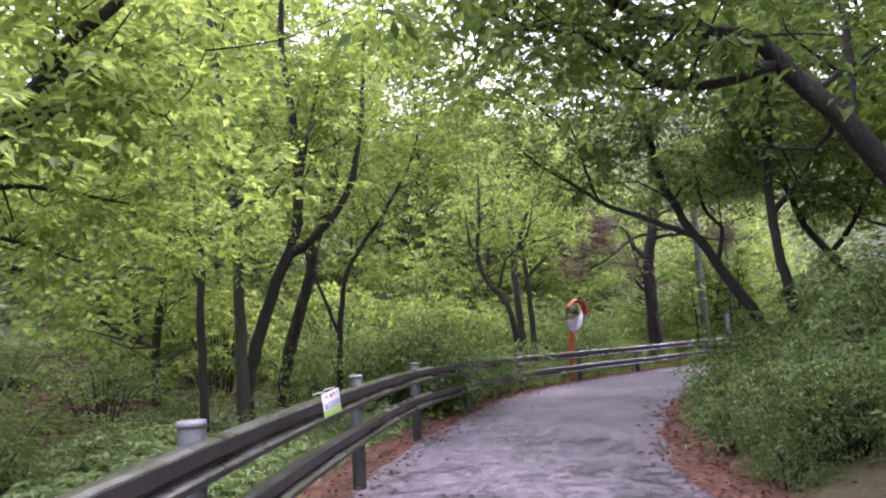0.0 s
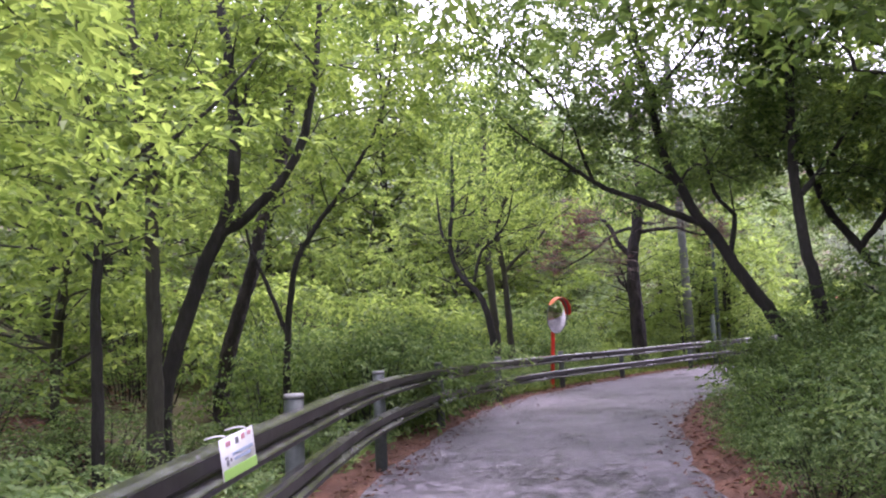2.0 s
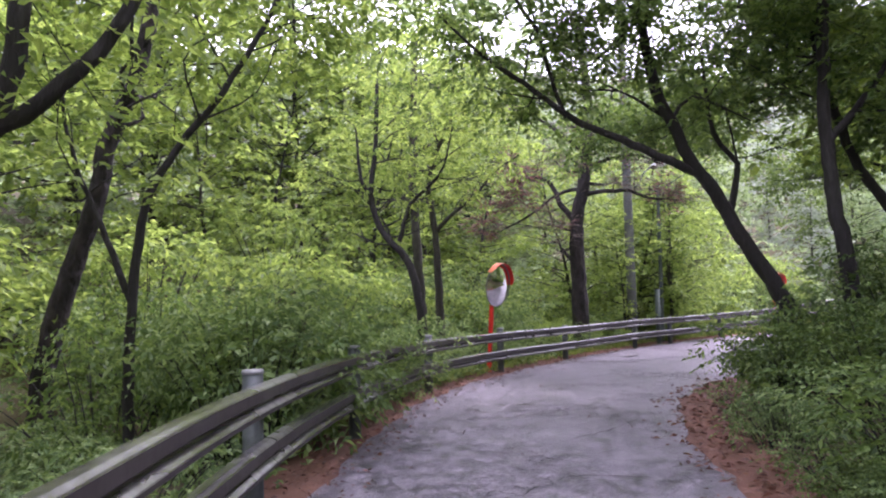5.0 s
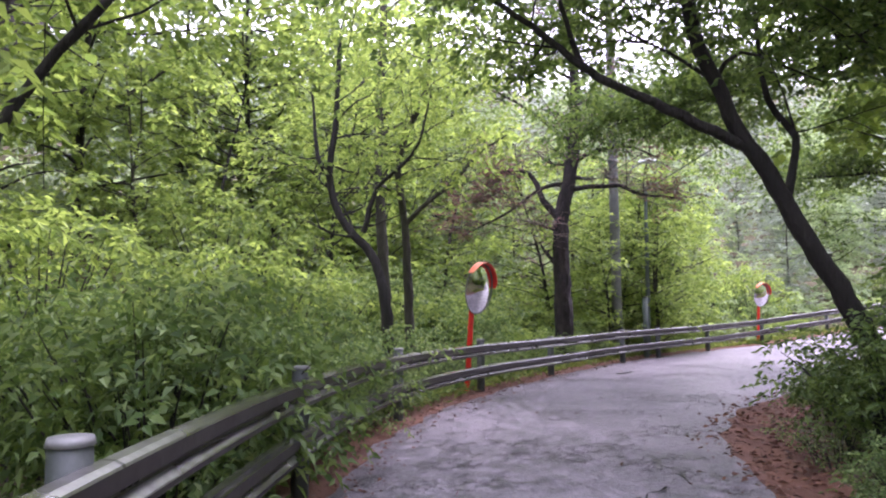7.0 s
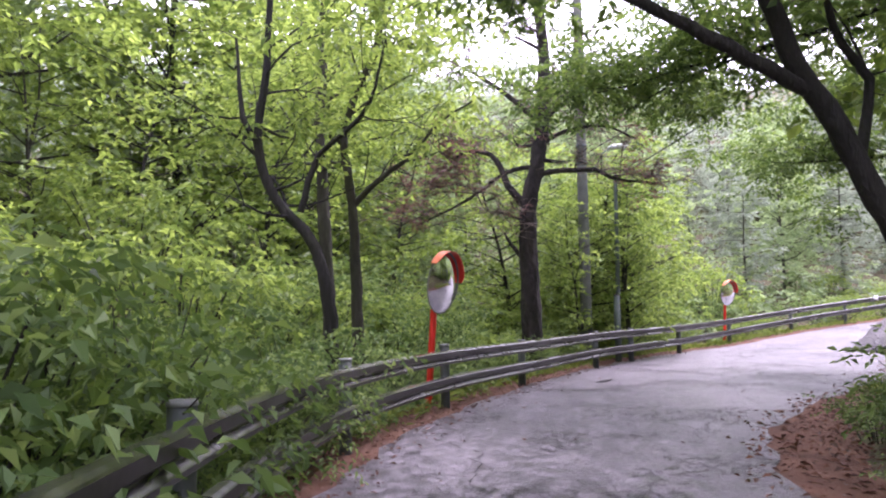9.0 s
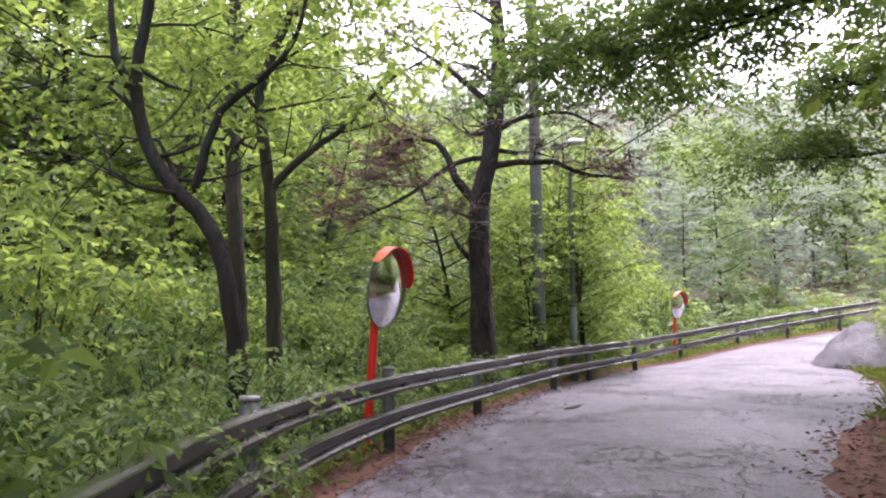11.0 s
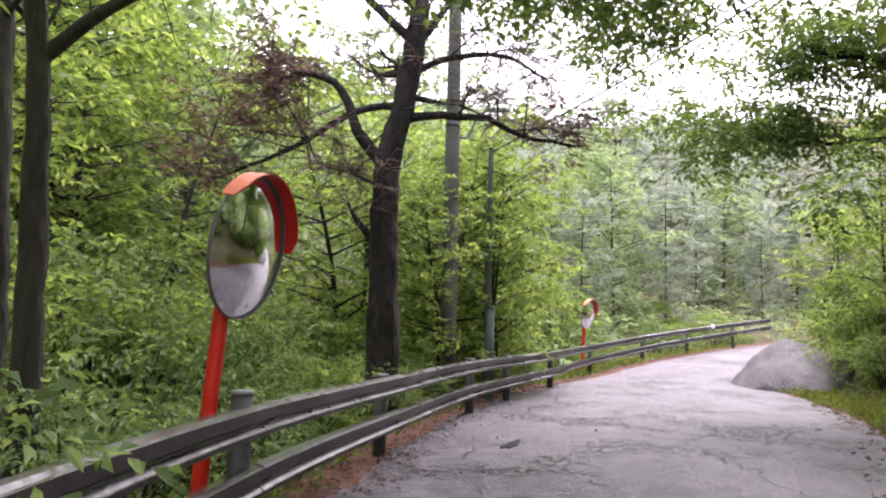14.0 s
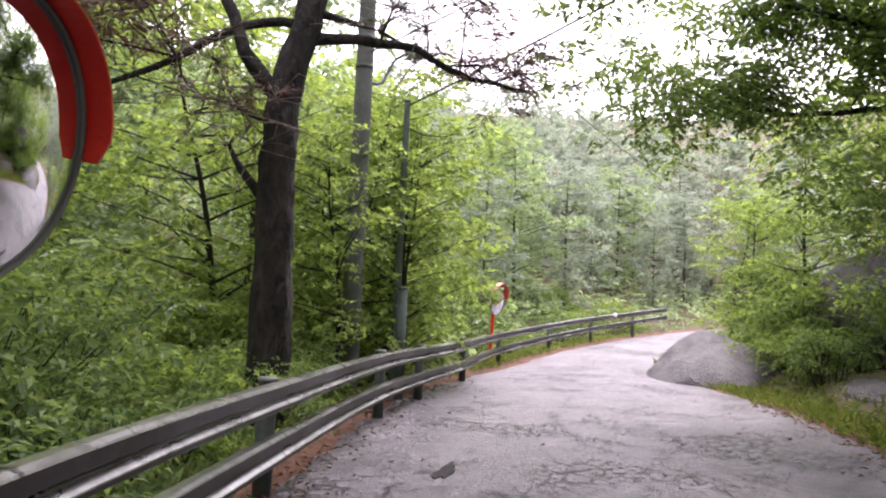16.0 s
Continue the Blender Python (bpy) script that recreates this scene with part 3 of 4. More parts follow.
link("shaft", tubes("shaft", [(spline([(0, 0, -0.3), (0.03, 0, 2), (0.06, 0.02, 4.2)]), 0.055, 0.045)], 12), POLE_GREEN, tp)
posed(part("cap", cylinder(0.05, 0.03), DARK_STEEL, tp), pose(0.06, 0.02, 4.2))
sp = thing("short_post", "short dark green steel post behind the guard rail", "post", at=(8.75, 22.2, gz(8.75, 22.2)))
part("shaft", cylinder(0.065, 1.75, z=-0.3), POLE_GREEN, sp)
posed(part("cap", cylinder(0.07, 0.03), DARK_STEEL, sp), pose(0, 0, 1.45))


def cable(a, b, sag, r=0.012):
    t = np.linspace(0, 1, 24)[:, None]
    p = np.array(a) + (np.array(b) - np.array(a)) * t
    p[:, 2] -= (sag * 4 * t * (1 - t))[:, 0]
    tagged(link("overhead_cable", tubes("overhead_cable", [(p, r, r)], 6), CABLE), "thin black overhead cable strung between poles", "cable", "overhead cables")


cable((9.26, 22.92, 4.12), (10.3, 12.0, 7.0), 0.2, 0.014)
cable((8.2, 22.55, 4.5), (10.7, 12.0, 7.7), 0.25, 0.01)
cable((8.2, 22.55, 7.0), (40.0, 33.0, 9.0), 0.8)
cable((8.2, 22.55, 6.3), (40.0, 33.4, 8.2), 0.9)


# ---------- trees ----------
def limbs_of(tree, limbs, bark, side_count, reach, seed_up=0.35):
    """Trunk and limbs as parts; side branches in one part. Returns the tips."""
    tips, twigs = [], []
    for n, (pts, r0, r1) in enumerate(limbs):
        line = spline(pts, 0.15)
        line[1:-1] += rng.normal(size=(len(line) - 2, 3)) * 0.006
        link("trunk" if n == 0 else "limb", tubes("trunk", [(line, r0, r1)], 12 if r0 > 0.05 else 7, 0.055), bark, tree)
        k = len(line)
        tips.append(line[-1])
        run = np.linalg.norm(np.diff(line, axis=0), axis=1).sum()
        for _ in range(int(side_count * run / 2.5) + 1):
            i = rng.integers(int(k * (0.5 if n == 0 else 0.3)), k)
            tan = line[min(i + 1, k - 1)] - line[max(i - 1, 0)]
            tan /= np.linalg.norm(tan) + 1e-9
            d = tan * 0.5 + rng.normal(size=3) * 0.75
            d[2] = abs(d[2]) * 0.5 + seed_up * rng.normal() * 0.6 + 0.15
            d *= reach * rng.uniform(0.5, 1.1) / np.linalg.norm(d)
            b = line[i]
            bend = rng.normal(size=3) * 0.12 * reach
            br = spline([b, b + d * 0.5 + bend, b + d], 0.2)
            rr = max(0.006, (r0 + (r1 - r0) * i / k) * 0.38)
            twigs.append((br, rr, 0.004))
            tips.append(br[-1]), tips.append(br[len(br) // 2])
            for _ in range(2):
                e = br[rng.integers(len(br) // 2, len(br))]
                dd = d * 0.45 + rng.normal(size=3) * reach * 0.3
                twigs.append((spline([e, e + dd * 0.5 + rng.normal(size=3) * 0.04, e + dd], 0.25), rr * 0.45, 0.003))
                tips.append(e + dd)
    if twigs:
        tagged(link("side_branching", tubes("side_branching", twigs, 5), bark, tree), kind="stuff")
    return np.array(tips)


def foliage(tree, tips, mat, per, leaves, length, leaf, rad=(0.5, 0.5, 0.3), name="crown", droop=0.25, slim=0.5):
    rr = np.array(rad) * rng.uniform(0.7, 1.3, (len(tips), 1))
    c, a, s = sprays(tips, rr, per, leaves, length, leaf, droop)
    return link(name, leaf_mesh(name, c, a, s, slim), mat, tree)


def tree_at(label, limbs, bark=BARK, mat=LEAF_OAK, side=4, reach=1.1, per=6, leaves=8, length=0.34, leaf=0.11, extra=(), rad=(0.5, 0.5, 0.3), low=None, name="tree"):
    b = limbs[0][0][0]
    z = gz(b[0], b[1])
    t = thing(name, label, "tree", "roadside trees", at=(b[0], b[1], z))
    limbs = [([tuple(np.array(p) - (b[0], b[1], z)) for p in pts], r0, r1) for pts, r0, r1 in limbs]
    first = limbs[0][0]
    limbs[0] = ([(first[0][0], first[0][1], -0.25)] + [p for p in first if p[2] > 0.12], limbs[0][1], limbs[0][2])
    tips = limbs_of(t, limbs, bark, side, reach)
    if low is not None:
        tips = tips[tips[:, 2] > low - z]
    if len(extra):
        tips = np.vstack([tips, np.array(extra) - (b[0], b[1], z)])
    foliage(t, tips, mat, per, leaves, length, leaf, rad)
    return t

# left of the road: slim deciduous stems
tree_at("slim dark forked tree behind the guard rail", [([(-2.6, 9.6, 0.0), (-2.6, 9.6, 0.8), (-2.25, 9.59, 1.9), (-1.88, 9.57, 2.85), (-1.87, 9.57, 3.98), (-2.02, 9.58, 5.37), (-1.94, 9.58, 6.8)], 0.1, 0.03), ([(-2.08, 9.58, 2.34), (-1.6, 9.56, 2.7), (-1.2, 9.55, 3.21), (-0.98, 9.54, 4.07), (-0.85, 9.53, 5.6)], 0.06, 0.02), ([(-1.95, 9.58, 2.7), (-1.78, 9.57, 3.64), (-1.5, 9.56, 4.9)], 0.04, 0.015)], mat=LEAF_OAK, low=3.0, side=4)
tree_at("slender upright tree with grey mossy bark", [([(-2.56, 9.19, 0.0), (-2.56, 9.19, 0.76), (-2.59, 9.19, 2.13), (-2.61, 9.19, 3.06), (-2.81, 9.2, 4.67), (-2.94, 9.21, 6.2)], 0.09, 0.03), ([(-2.62, 9.19, 3.1), (-2.9, 9.3, 3.9), (-3.3, 9.4, 5.0)], 0.04, 0.015)], bark=BARK_GREY, mat=LEAF_OAK, low=3.2)
tree_at("thin dark tree with a long side limb", [([(-2.81, 8.5, 0), (-2.81, 8.5, 0.57), (-2.85, 8.5, 1.63), (-2.83, 8.5, 2.4), (-2.98, 8.5, 3.67), (-3.08, 8.51, 5.2)], 0.06, 0.02), ([(-2.83, 8.5, 2.45), (-2.33, 8.48, 3.0), (-1.82, 8.46, 3.4), (-1.4, 8.5, 3.9)], 0.03, 0.01), ([(-2.83, 8.5, 2.0), (-3.3, 8.4, 2.6), (-3.6, 8.3, 3.6)], 0.03, 0.01)], mat=LEAF_LIME, low=2.2)
tree_at("reddish-brown leaning pine trunk in the wood", [([(-2.9, 13.0, 0), (-2.81, 13.02, 0.92), (-2.34, 13.0, 2.51), (-2.24, 12.99, 3.05), (-1.85, 12.98, 4.25), (-1.62, 12.97, 6.4)], 0.13, 0.06)], bark=BARK_PINE, mat=LEAF_OAK, low=4.0)
tree_at("young forked tree with light green leaves", [([(-1.68, 11.6, 0), (-1.66, 11.59, 1.0), (-1.6, 11.59, 1.85), (-1.43, 11.59, 2.48), (-0.85, 11.56, 3.27), (-0.33, 11.54, 4.24), (-0.04, 11.53, 5.4)], 0.055, 0.015), ([(-1.64, 11.59, 1.3), (-1.92, 11.6, 2.03), (-2.15, 11.61, 2.6), (-2.3, 11.6, 3.4)], 0.035, 0.012)], mat=LEAF_OAK, low=2.6, side=5)
tree_at("dark crooked tree leaning over the shrubs", [([(1.7, 16.3, 0), (1.64, 16.24, 1.12), (1.49, 16.3, 1.86), (1.24, 16.41, 2.2), (1.04, 16.51, 2.49), (0.9, 16.57, 3.05), (0.98, 16.53, 3.77), (1.03, 16.51, 4.9)], 0.085, 0.03), ([(0.91, 16.56, 3.03), (0.75, 16.63, 3.31), (0.67, 16.67, 4.2)], 0.04, 0.015), ([(1.34, 16.37, 2.25), (1.51, 16.29, 2.84), (1.75, 16.19, 3.07), (2.04, 16.06, 3.43), (2.2, 15.99, 4.1)], 0.04, 0.012)], mat=LEAF_LIME, low=2.9, side=5, per=6)
tree_at("mossy tree forking low with a long bare limb", [([(2.22, 17.64, 0), (2.21, 17.64, 0.82), (2.15, 17.66, 2.54), (2.05, 17.71, 3.29), (2.15, 17.67, 3.87), (2.46, 17.53, 4.63), (2.56, 17.49, 5.8)], 0.085, 0.03), ([(2.16, 17.66, 2.52), (2.47, 17.52, 2.85), (2.88, 17.34, 3.19), (3.19, 17.2, 3.56), (3.61, 17.02, 3.85)], 0.045, 0.012)], bark=BARK_GREY, mat=LEAF_LIME, low=3.5, side=5, per=6)
tree_at("straight grey trunk behind the crooked tree", [([(2.12, 19.1, 0), (2.09, 19.09, 1.01), (1.99, 19.14, 2.99), (1.96, 19.15, 4.01), (2.05, 19.11, 6.6)], 0.11, 0.06)], bark=BARK_GREY, mat=LEAF_LIME, low=4.2)
tree_at("low leafy tree reaching over the guard rail", [([(-3.9, 4.4, 0), (-3.7, 4.5, 1.6), (-3.28, 4.6, 2.4), (-2.84, 4.6, 2.75), (-2.4, 4.6, 3.31), (-2.06, 4.6, 3.61), (-1.7, 4.6, 4.3)], 0.09, 0.03), ([(-3.3, 4.6, 2.4), (-3.0, 5.2, 2.5), (-2.6, 6.0, 2.5)], 0.03, 0.01), ([(-3.6, 4.5, 1.9), (-3.5, 5.5, 2.2), (-3.3, 6.6, 2.1)], 0.03, 0.01)], mat=LEAF_LIME, side=6, low=1.6, per=12)

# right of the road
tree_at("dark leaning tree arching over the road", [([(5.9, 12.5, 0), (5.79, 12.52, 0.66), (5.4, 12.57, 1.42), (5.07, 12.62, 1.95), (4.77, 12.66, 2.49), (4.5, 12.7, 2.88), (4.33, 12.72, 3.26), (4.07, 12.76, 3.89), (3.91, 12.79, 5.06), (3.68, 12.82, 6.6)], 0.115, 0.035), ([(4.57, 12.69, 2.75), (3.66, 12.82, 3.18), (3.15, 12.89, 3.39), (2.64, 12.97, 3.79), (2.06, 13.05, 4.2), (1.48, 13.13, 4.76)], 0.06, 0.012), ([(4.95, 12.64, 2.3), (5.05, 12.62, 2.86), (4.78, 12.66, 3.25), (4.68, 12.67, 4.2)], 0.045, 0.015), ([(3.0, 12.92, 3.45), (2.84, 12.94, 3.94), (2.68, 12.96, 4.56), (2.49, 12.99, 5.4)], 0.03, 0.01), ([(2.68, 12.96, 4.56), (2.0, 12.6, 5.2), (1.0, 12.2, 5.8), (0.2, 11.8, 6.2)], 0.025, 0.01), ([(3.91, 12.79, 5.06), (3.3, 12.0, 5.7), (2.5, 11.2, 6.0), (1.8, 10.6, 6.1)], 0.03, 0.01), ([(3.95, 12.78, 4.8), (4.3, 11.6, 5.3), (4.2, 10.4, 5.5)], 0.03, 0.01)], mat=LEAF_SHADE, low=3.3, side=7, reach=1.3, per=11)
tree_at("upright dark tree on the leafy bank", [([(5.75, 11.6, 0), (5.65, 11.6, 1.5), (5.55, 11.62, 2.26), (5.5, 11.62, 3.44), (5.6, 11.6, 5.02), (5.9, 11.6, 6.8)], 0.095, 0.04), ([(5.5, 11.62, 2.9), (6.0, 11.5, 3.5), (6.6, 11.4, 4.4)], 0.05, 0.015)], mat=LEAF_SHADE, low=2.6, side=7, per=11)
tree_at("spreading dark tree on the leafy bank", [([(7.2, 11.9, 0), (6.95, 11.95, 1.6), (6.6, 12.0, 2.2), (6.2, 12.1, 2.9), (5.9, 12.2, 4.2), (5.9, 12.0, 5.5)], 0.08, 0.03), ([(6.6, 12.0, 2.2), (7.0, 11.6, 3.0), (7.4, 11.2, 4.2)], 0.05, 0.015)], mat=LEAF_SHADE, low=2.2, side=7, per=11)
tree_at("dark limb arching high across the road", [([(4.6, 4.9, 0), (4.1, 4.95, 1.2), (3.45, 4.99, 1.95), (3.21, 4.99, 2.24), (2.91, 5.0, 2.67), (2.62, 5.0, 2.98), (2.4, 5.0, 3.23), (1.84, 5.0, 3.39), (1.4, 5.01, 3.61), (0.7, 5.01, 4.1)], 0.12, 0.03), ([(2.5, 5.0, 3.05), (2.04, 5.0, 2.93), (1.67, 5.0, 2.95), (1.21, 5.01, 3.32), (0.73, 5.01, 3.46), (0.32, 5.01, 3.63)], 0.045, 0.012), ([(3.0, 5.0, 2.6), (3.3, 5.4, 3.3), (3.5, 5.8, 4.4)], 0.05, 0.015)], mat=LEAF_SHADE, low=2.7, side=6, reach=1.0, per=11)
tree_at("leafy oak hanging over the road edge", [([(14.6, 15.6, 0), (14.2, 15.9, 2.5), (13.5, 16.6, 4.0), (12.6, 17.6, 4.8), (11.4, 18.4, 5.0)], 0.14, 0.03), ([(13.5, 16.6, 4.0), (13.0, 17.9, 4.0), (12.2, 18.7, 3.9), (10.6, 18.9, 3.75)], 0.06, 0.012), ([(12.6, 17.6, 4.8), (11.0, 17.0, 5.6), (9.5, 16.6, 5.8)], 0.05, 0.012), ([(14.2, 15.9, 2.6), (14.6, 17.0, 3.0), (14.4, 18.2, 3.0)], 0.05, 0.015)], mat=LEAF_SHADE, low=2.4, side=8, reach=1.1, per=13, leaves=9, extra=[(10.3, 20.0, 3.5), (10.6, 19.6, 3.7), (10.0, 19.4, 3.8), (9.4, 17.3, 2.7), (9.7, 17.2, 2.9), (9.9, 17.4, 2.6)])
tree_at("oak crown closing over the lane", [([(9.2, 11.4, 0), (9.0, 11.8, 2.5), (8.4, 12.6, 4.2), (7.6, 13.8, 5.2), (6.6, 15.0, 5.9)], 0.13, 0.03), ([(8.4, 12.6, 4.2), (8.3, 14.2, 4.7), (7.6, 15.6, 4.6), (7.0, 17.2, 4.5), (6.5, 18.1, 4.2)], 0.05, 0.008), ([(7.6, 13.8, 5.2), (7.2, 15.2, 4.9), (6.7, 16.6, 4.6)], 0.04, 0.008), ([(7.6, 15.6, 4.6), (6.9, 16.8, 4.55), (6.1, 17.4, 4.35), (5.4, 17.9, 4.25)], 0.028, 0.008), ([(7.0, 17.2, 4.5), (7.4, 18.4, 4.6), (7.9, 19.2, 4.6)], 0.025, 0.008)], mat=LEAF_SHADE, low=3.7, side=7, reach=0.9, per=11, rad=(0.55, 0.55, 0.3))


# the red pine by the bend, half of it dead
def pine():
    b = (6.17, 20.92)
    z = gz(*b)
    t = thing("pine_tree", "old dark-barked pine with crooked limbs and dead brown needles", "tree", "roadside trees", at=(*b, z))
    rel = lambda pts: [tuple(np.array(p) - (*b, z)) for p in pts]
    limbs = [(rel([(6.17, 20.92, z - 0.3), (6.15, 20.93, 0.88), (6.12, 20.95, 2.32), (6.16, 20.92, 3.22), (6.34, 20.82, 4.13), (6.43, 20.76, 5.07), (6.43, 20.76, 6.27), (6.31, 20.83, 7.9)]), 0.215, 0.08)]
    for pts, r in (([(6.1, 20.96, 3.1), (5.81, 21.14, 3.51), (5.71, 21.2, 3.85), (5.54, 21.3, 4.12), (5.16, 21.54, 4.22), (4.78, 21.77, 3.95)], 0.085),
                   ([(6.21, 20.89, 3.83), (5.93, 21.07, 3.82), (5.62, 21.26, 3.66), (5.31, 21.45, 3.39), (4.94, 21.67, 3.15), (4.32, 22.05, 2.84)], 0.05),
                   ([(6.05, 21.0, 2.1), (5.84, 21.12, 2.39), (5.74, 21.18, 2.61)], 0.055), ([(6.1, 20.95, 2.8), (5.8, 21.1, 2.95), (5.6, 21.2, 3.0)], 0.03),
                   ([(6.28, 20.85, 3.67), (6.56, 20.68, 3.74), (6.88, 20.48, 3.73), (7.2, 20.29, 3.73), (7.58, 20.06, 3.51), (8.21, 19.67, 3.41)], 0.06),
                   ([(6.4, 20.78, 4.29), (6.75, 20.57, 4.49), (7.32, 20.21, 4.54), (7.9, 20.0, 4.3)], 0.05),
                   ([(6.36, 20.8, 4.68), (6.03, 21.0, 5.06), (5.57, 21.29, 5.52), (4.97, 21.65, 5.99)], 0.065), ([(6.49, 20.73, 4.76), (6.74, 20.57, 5.23), (6.99, 20.42, 6.3)], 0.055)):
        limbs.append((rel(pts), r, 0.016))
    tips = limbs_of(t, limbs, BARK_PINE, 6, 0.8)
    tips = tips[tips[:, 2] + z > 2.5]
    fine = []
    for p in tips:
        for _ in range(9):
            d = rng.normal(size=3) * (0.34, 0.34, 0.2)
            fine.append((spline([p, p + d * 0.5 + rng.normal(size=3) * 0.05, p + d + (0, 0, -0.05)], 0.12), 0.007, 0.0025))
    tagged(link("dry_twig_mass", tubes("dry_twig_mass", fine, 3), TWIG_DEAD, t, "fine bare dry twigs"), kind="stuff")
    for share, mat, nm, per in ((0.16, NEEDLE_DEAD, "dead_needles", 6), (0.3, NEEDLE, "needles", 4)):
        some = tips[rng.random(len(tips)) < share]
        c, a, s = sprays(some, np.full((len(some), 3), 0.16), per, 14, 0.14, 0.075, 0.1)
        link(nm, leaf_mesh(nm, c, a, s, 0.04, 1.0), mat, t, {"dead_needles": "dead reddish-brown needle tufts", "needles": "dull green needle tufts"}[nm])
    knots = np.array(rel([(4.8, 21.76, 3.9), (4.65, 21.8, 4.05), (5.0, 21.6, 4.0), (4.5, 21.95, 3.7), (5.15, 21.5, 3.75), (4.9, 21.7, 4.25)] * 2 + [(4.3, 22.05, 2.85), (4.4, 22.0, 2.95), (8.15, 19.7, 3.45), (7.9, 19.9, 3.55), (7.7, 20.1, 4.35)]))
    c, a, s = sprays(knots + rng.normal(size=knots.shape) * 0.16, np.full(knots.shape, 0.34), 15, 15, 0.22, 0.12, 0.1)
    link("dead_needles", leaf_mesh("dead_needles", c, a, s, 0.04, 1.0), NEEDLE_DEAD, t, "dense dead reddish-brown needle tuft")


pine()


# woodland: a few grown kinds, copied through the slopes
def grown(name, label, height, crown_r, mat, bark, clumps, per, leaf, spread=0.35, lo=0.35, stems=1):
    t = thing(name, label, "tree", "woodland trees", at=(0, 0, -200))
    tips = []
    for s in range(stems):
        lean = rng.normal(size=2) * 0.06 * height + (0 if stems == 1 else (s - 0.5) * 0.8)
        pts = [(0.1 * s, 0, -0.4)] + [(lean[0] * f ** 1.4 + rng.normal() * 0.06, lean[1] * f ** 1.4 + rng.normal() * 0.06, height * f) for f in (0.2, 0.45, 0.7, 0.95)]
        line = spline(pts, 0.4)
        link("trunk", tubes("trunk", [(line, 0.0105 * height, 0.015)], 7, 0.04), bark, t)
        br = []
        for k in range(clumps // stems):
            f = lo + (1 - lo) * (k + rng.random()) / (clumps // stems)
            p = line[min(len(line) - 1, int(f * len(line)))]
            a = rng.uniform(0, 2 * np.pi)
            reach = crown_r * (1.15 - abs(f - 0.55) * 1.1) * rng.uniform(0.45, 1.05)
            d = np.array([math.cos(a) * reach, math.sin(a) * reach, reach * spread * rng.uniform(0.3, 1.6)])
            b = spline([p, p + d * 0.5 + rng.normal(size=3) * 0.1, p + d], 0.9)
            br.append((b, 0.02 + 0.02 * (1 - f), 0.006))
            tips.append(b[-1])
            if k % 2:
                tips.append(b[len(b) // 2])
        tagged(link("side_branching", tubes("side_branching", br, 4), bark, t), kind="stuff")
    foliage(t, np.array(tips), mat, per, 8, 0.5, leaf, (crown_r * 0.36, crown_r * 0.36, crown_r * 0.13), slim=0.6)
    return t


kinds = [
    grown("tree", "light green young oak in the wood", 8.0, 2.4, LEAF_LIME, BARK, 42, 8, 0.2, lo=0.1),
    grown("tree", "mid-green oak with slim dark stem", 10.5, 2.7, LEAF_OAK, BARK, 44, 8, 0.235, lo=0.25),
    grown("tree", "two-stemmed tree with pale grey bark", 7.0, 2.2, LEAF_LIME, BARK_GREY, 38, 8, 0.19, stems=2, lo=0.12),
    grown("tree", "green tree on the far slope, haze in the leaf colour", 8.5, 2.8, LEAF_HAZE, BARK_GREY, 42, 8, 0.28, lo=0.05),
    grown("tree", "layered grey-green conifer on the far slope, mist in the leaf colour", 10.5, 2.3, LEAF_MIST, BARK_GREY, 46, 8, 0.26, 0.0, 0.06),
]
spots = []


def plant(kind, x, y, scale=1.0):
    z = gz(x, y)
    copy_thing(kinds[kind], pose(x, y, z, 0, 0, rng.uniform(0, 360)) @ Matrix.Diagonal((scale, scale, scale * rng.uniform(0.9, 1.12), 1)))
    spots.append((x, y))


def scatter(count, x0, x1, y0, y1, lo0, lo1, side, choice, gap=2.2, scale=(0.8, 1.15)):
    done = tries = 0
    while done < count and tries < count * 30:
        tries += 1
        x, y = rng.uniform(x0, x1), rng.uniform(y0, y1)
        o = side_of(np.array([x]), np.array([y]))[side][0]
        if not lo0 < o < lo1 or any((x - a) ** 2 + (y - b) ** 2 < gap ** 2 for a, b in spots):
            continue
        plant(int(rng.choice(choice)), x, y, rng.uniform(*scale))
        done += 1


scatter(12, -24, -6, 4, 36, 8.0, 24, 0, [1, 1, 3], 3.6, (1.1, 1.35))
scatter(24, -26, 6, -4, 34, 6.0, 24, 0, [0, 0, 2, 3, 3], 3.0, (0.7, 1.0))
for x, y, k, s in ((5.6, 29.5, 0, 0.8), (7.0, 34.0, 3, 0.95), (8.8, 40.0, 3, 1.1), (1.5, 25.0, 0, 0.85), (3.4, 31.0, 0, 0.9), (2.4, 35.0, 3, 1.0), (5.4, 39.0, 3, 1.0), (-1.5, 28.0, 0, 0.95), (10.2, 24.3, 2, 0.75), (8.9, 23.9, 0, 0.62), (7.9, 22.3, 0, 0.45), (9.7, 23.3, 2, 0.55), (-4.5, 25.5, 0, 1.45), (-0.5, 30.5, 0, 1.5), (3.0, 33.5, 0, 1.45), (-8.0, 23.0, 1, 1.3), (6.5, 37.0, 3, 1.5), (-3.0, 33.0, 3, 1.5), (-6.5, 17.5, 0, 1.4), (7.0, 9.0, 1, 0.95), (8.6, 13.2, 1, 0.9), (6.6, 6.0, 1, 0.9)):
    plant(k, x, y, s)
scatter(15, -10, 24, 26, 52, 6.5, 26, 0, [3, 3, 4], 3.4, (0.7, 1.0))
scatter(20, 6, 24, -6, 14, 3.5, 18, 1, [1, 1, 0, 3], 2.4)
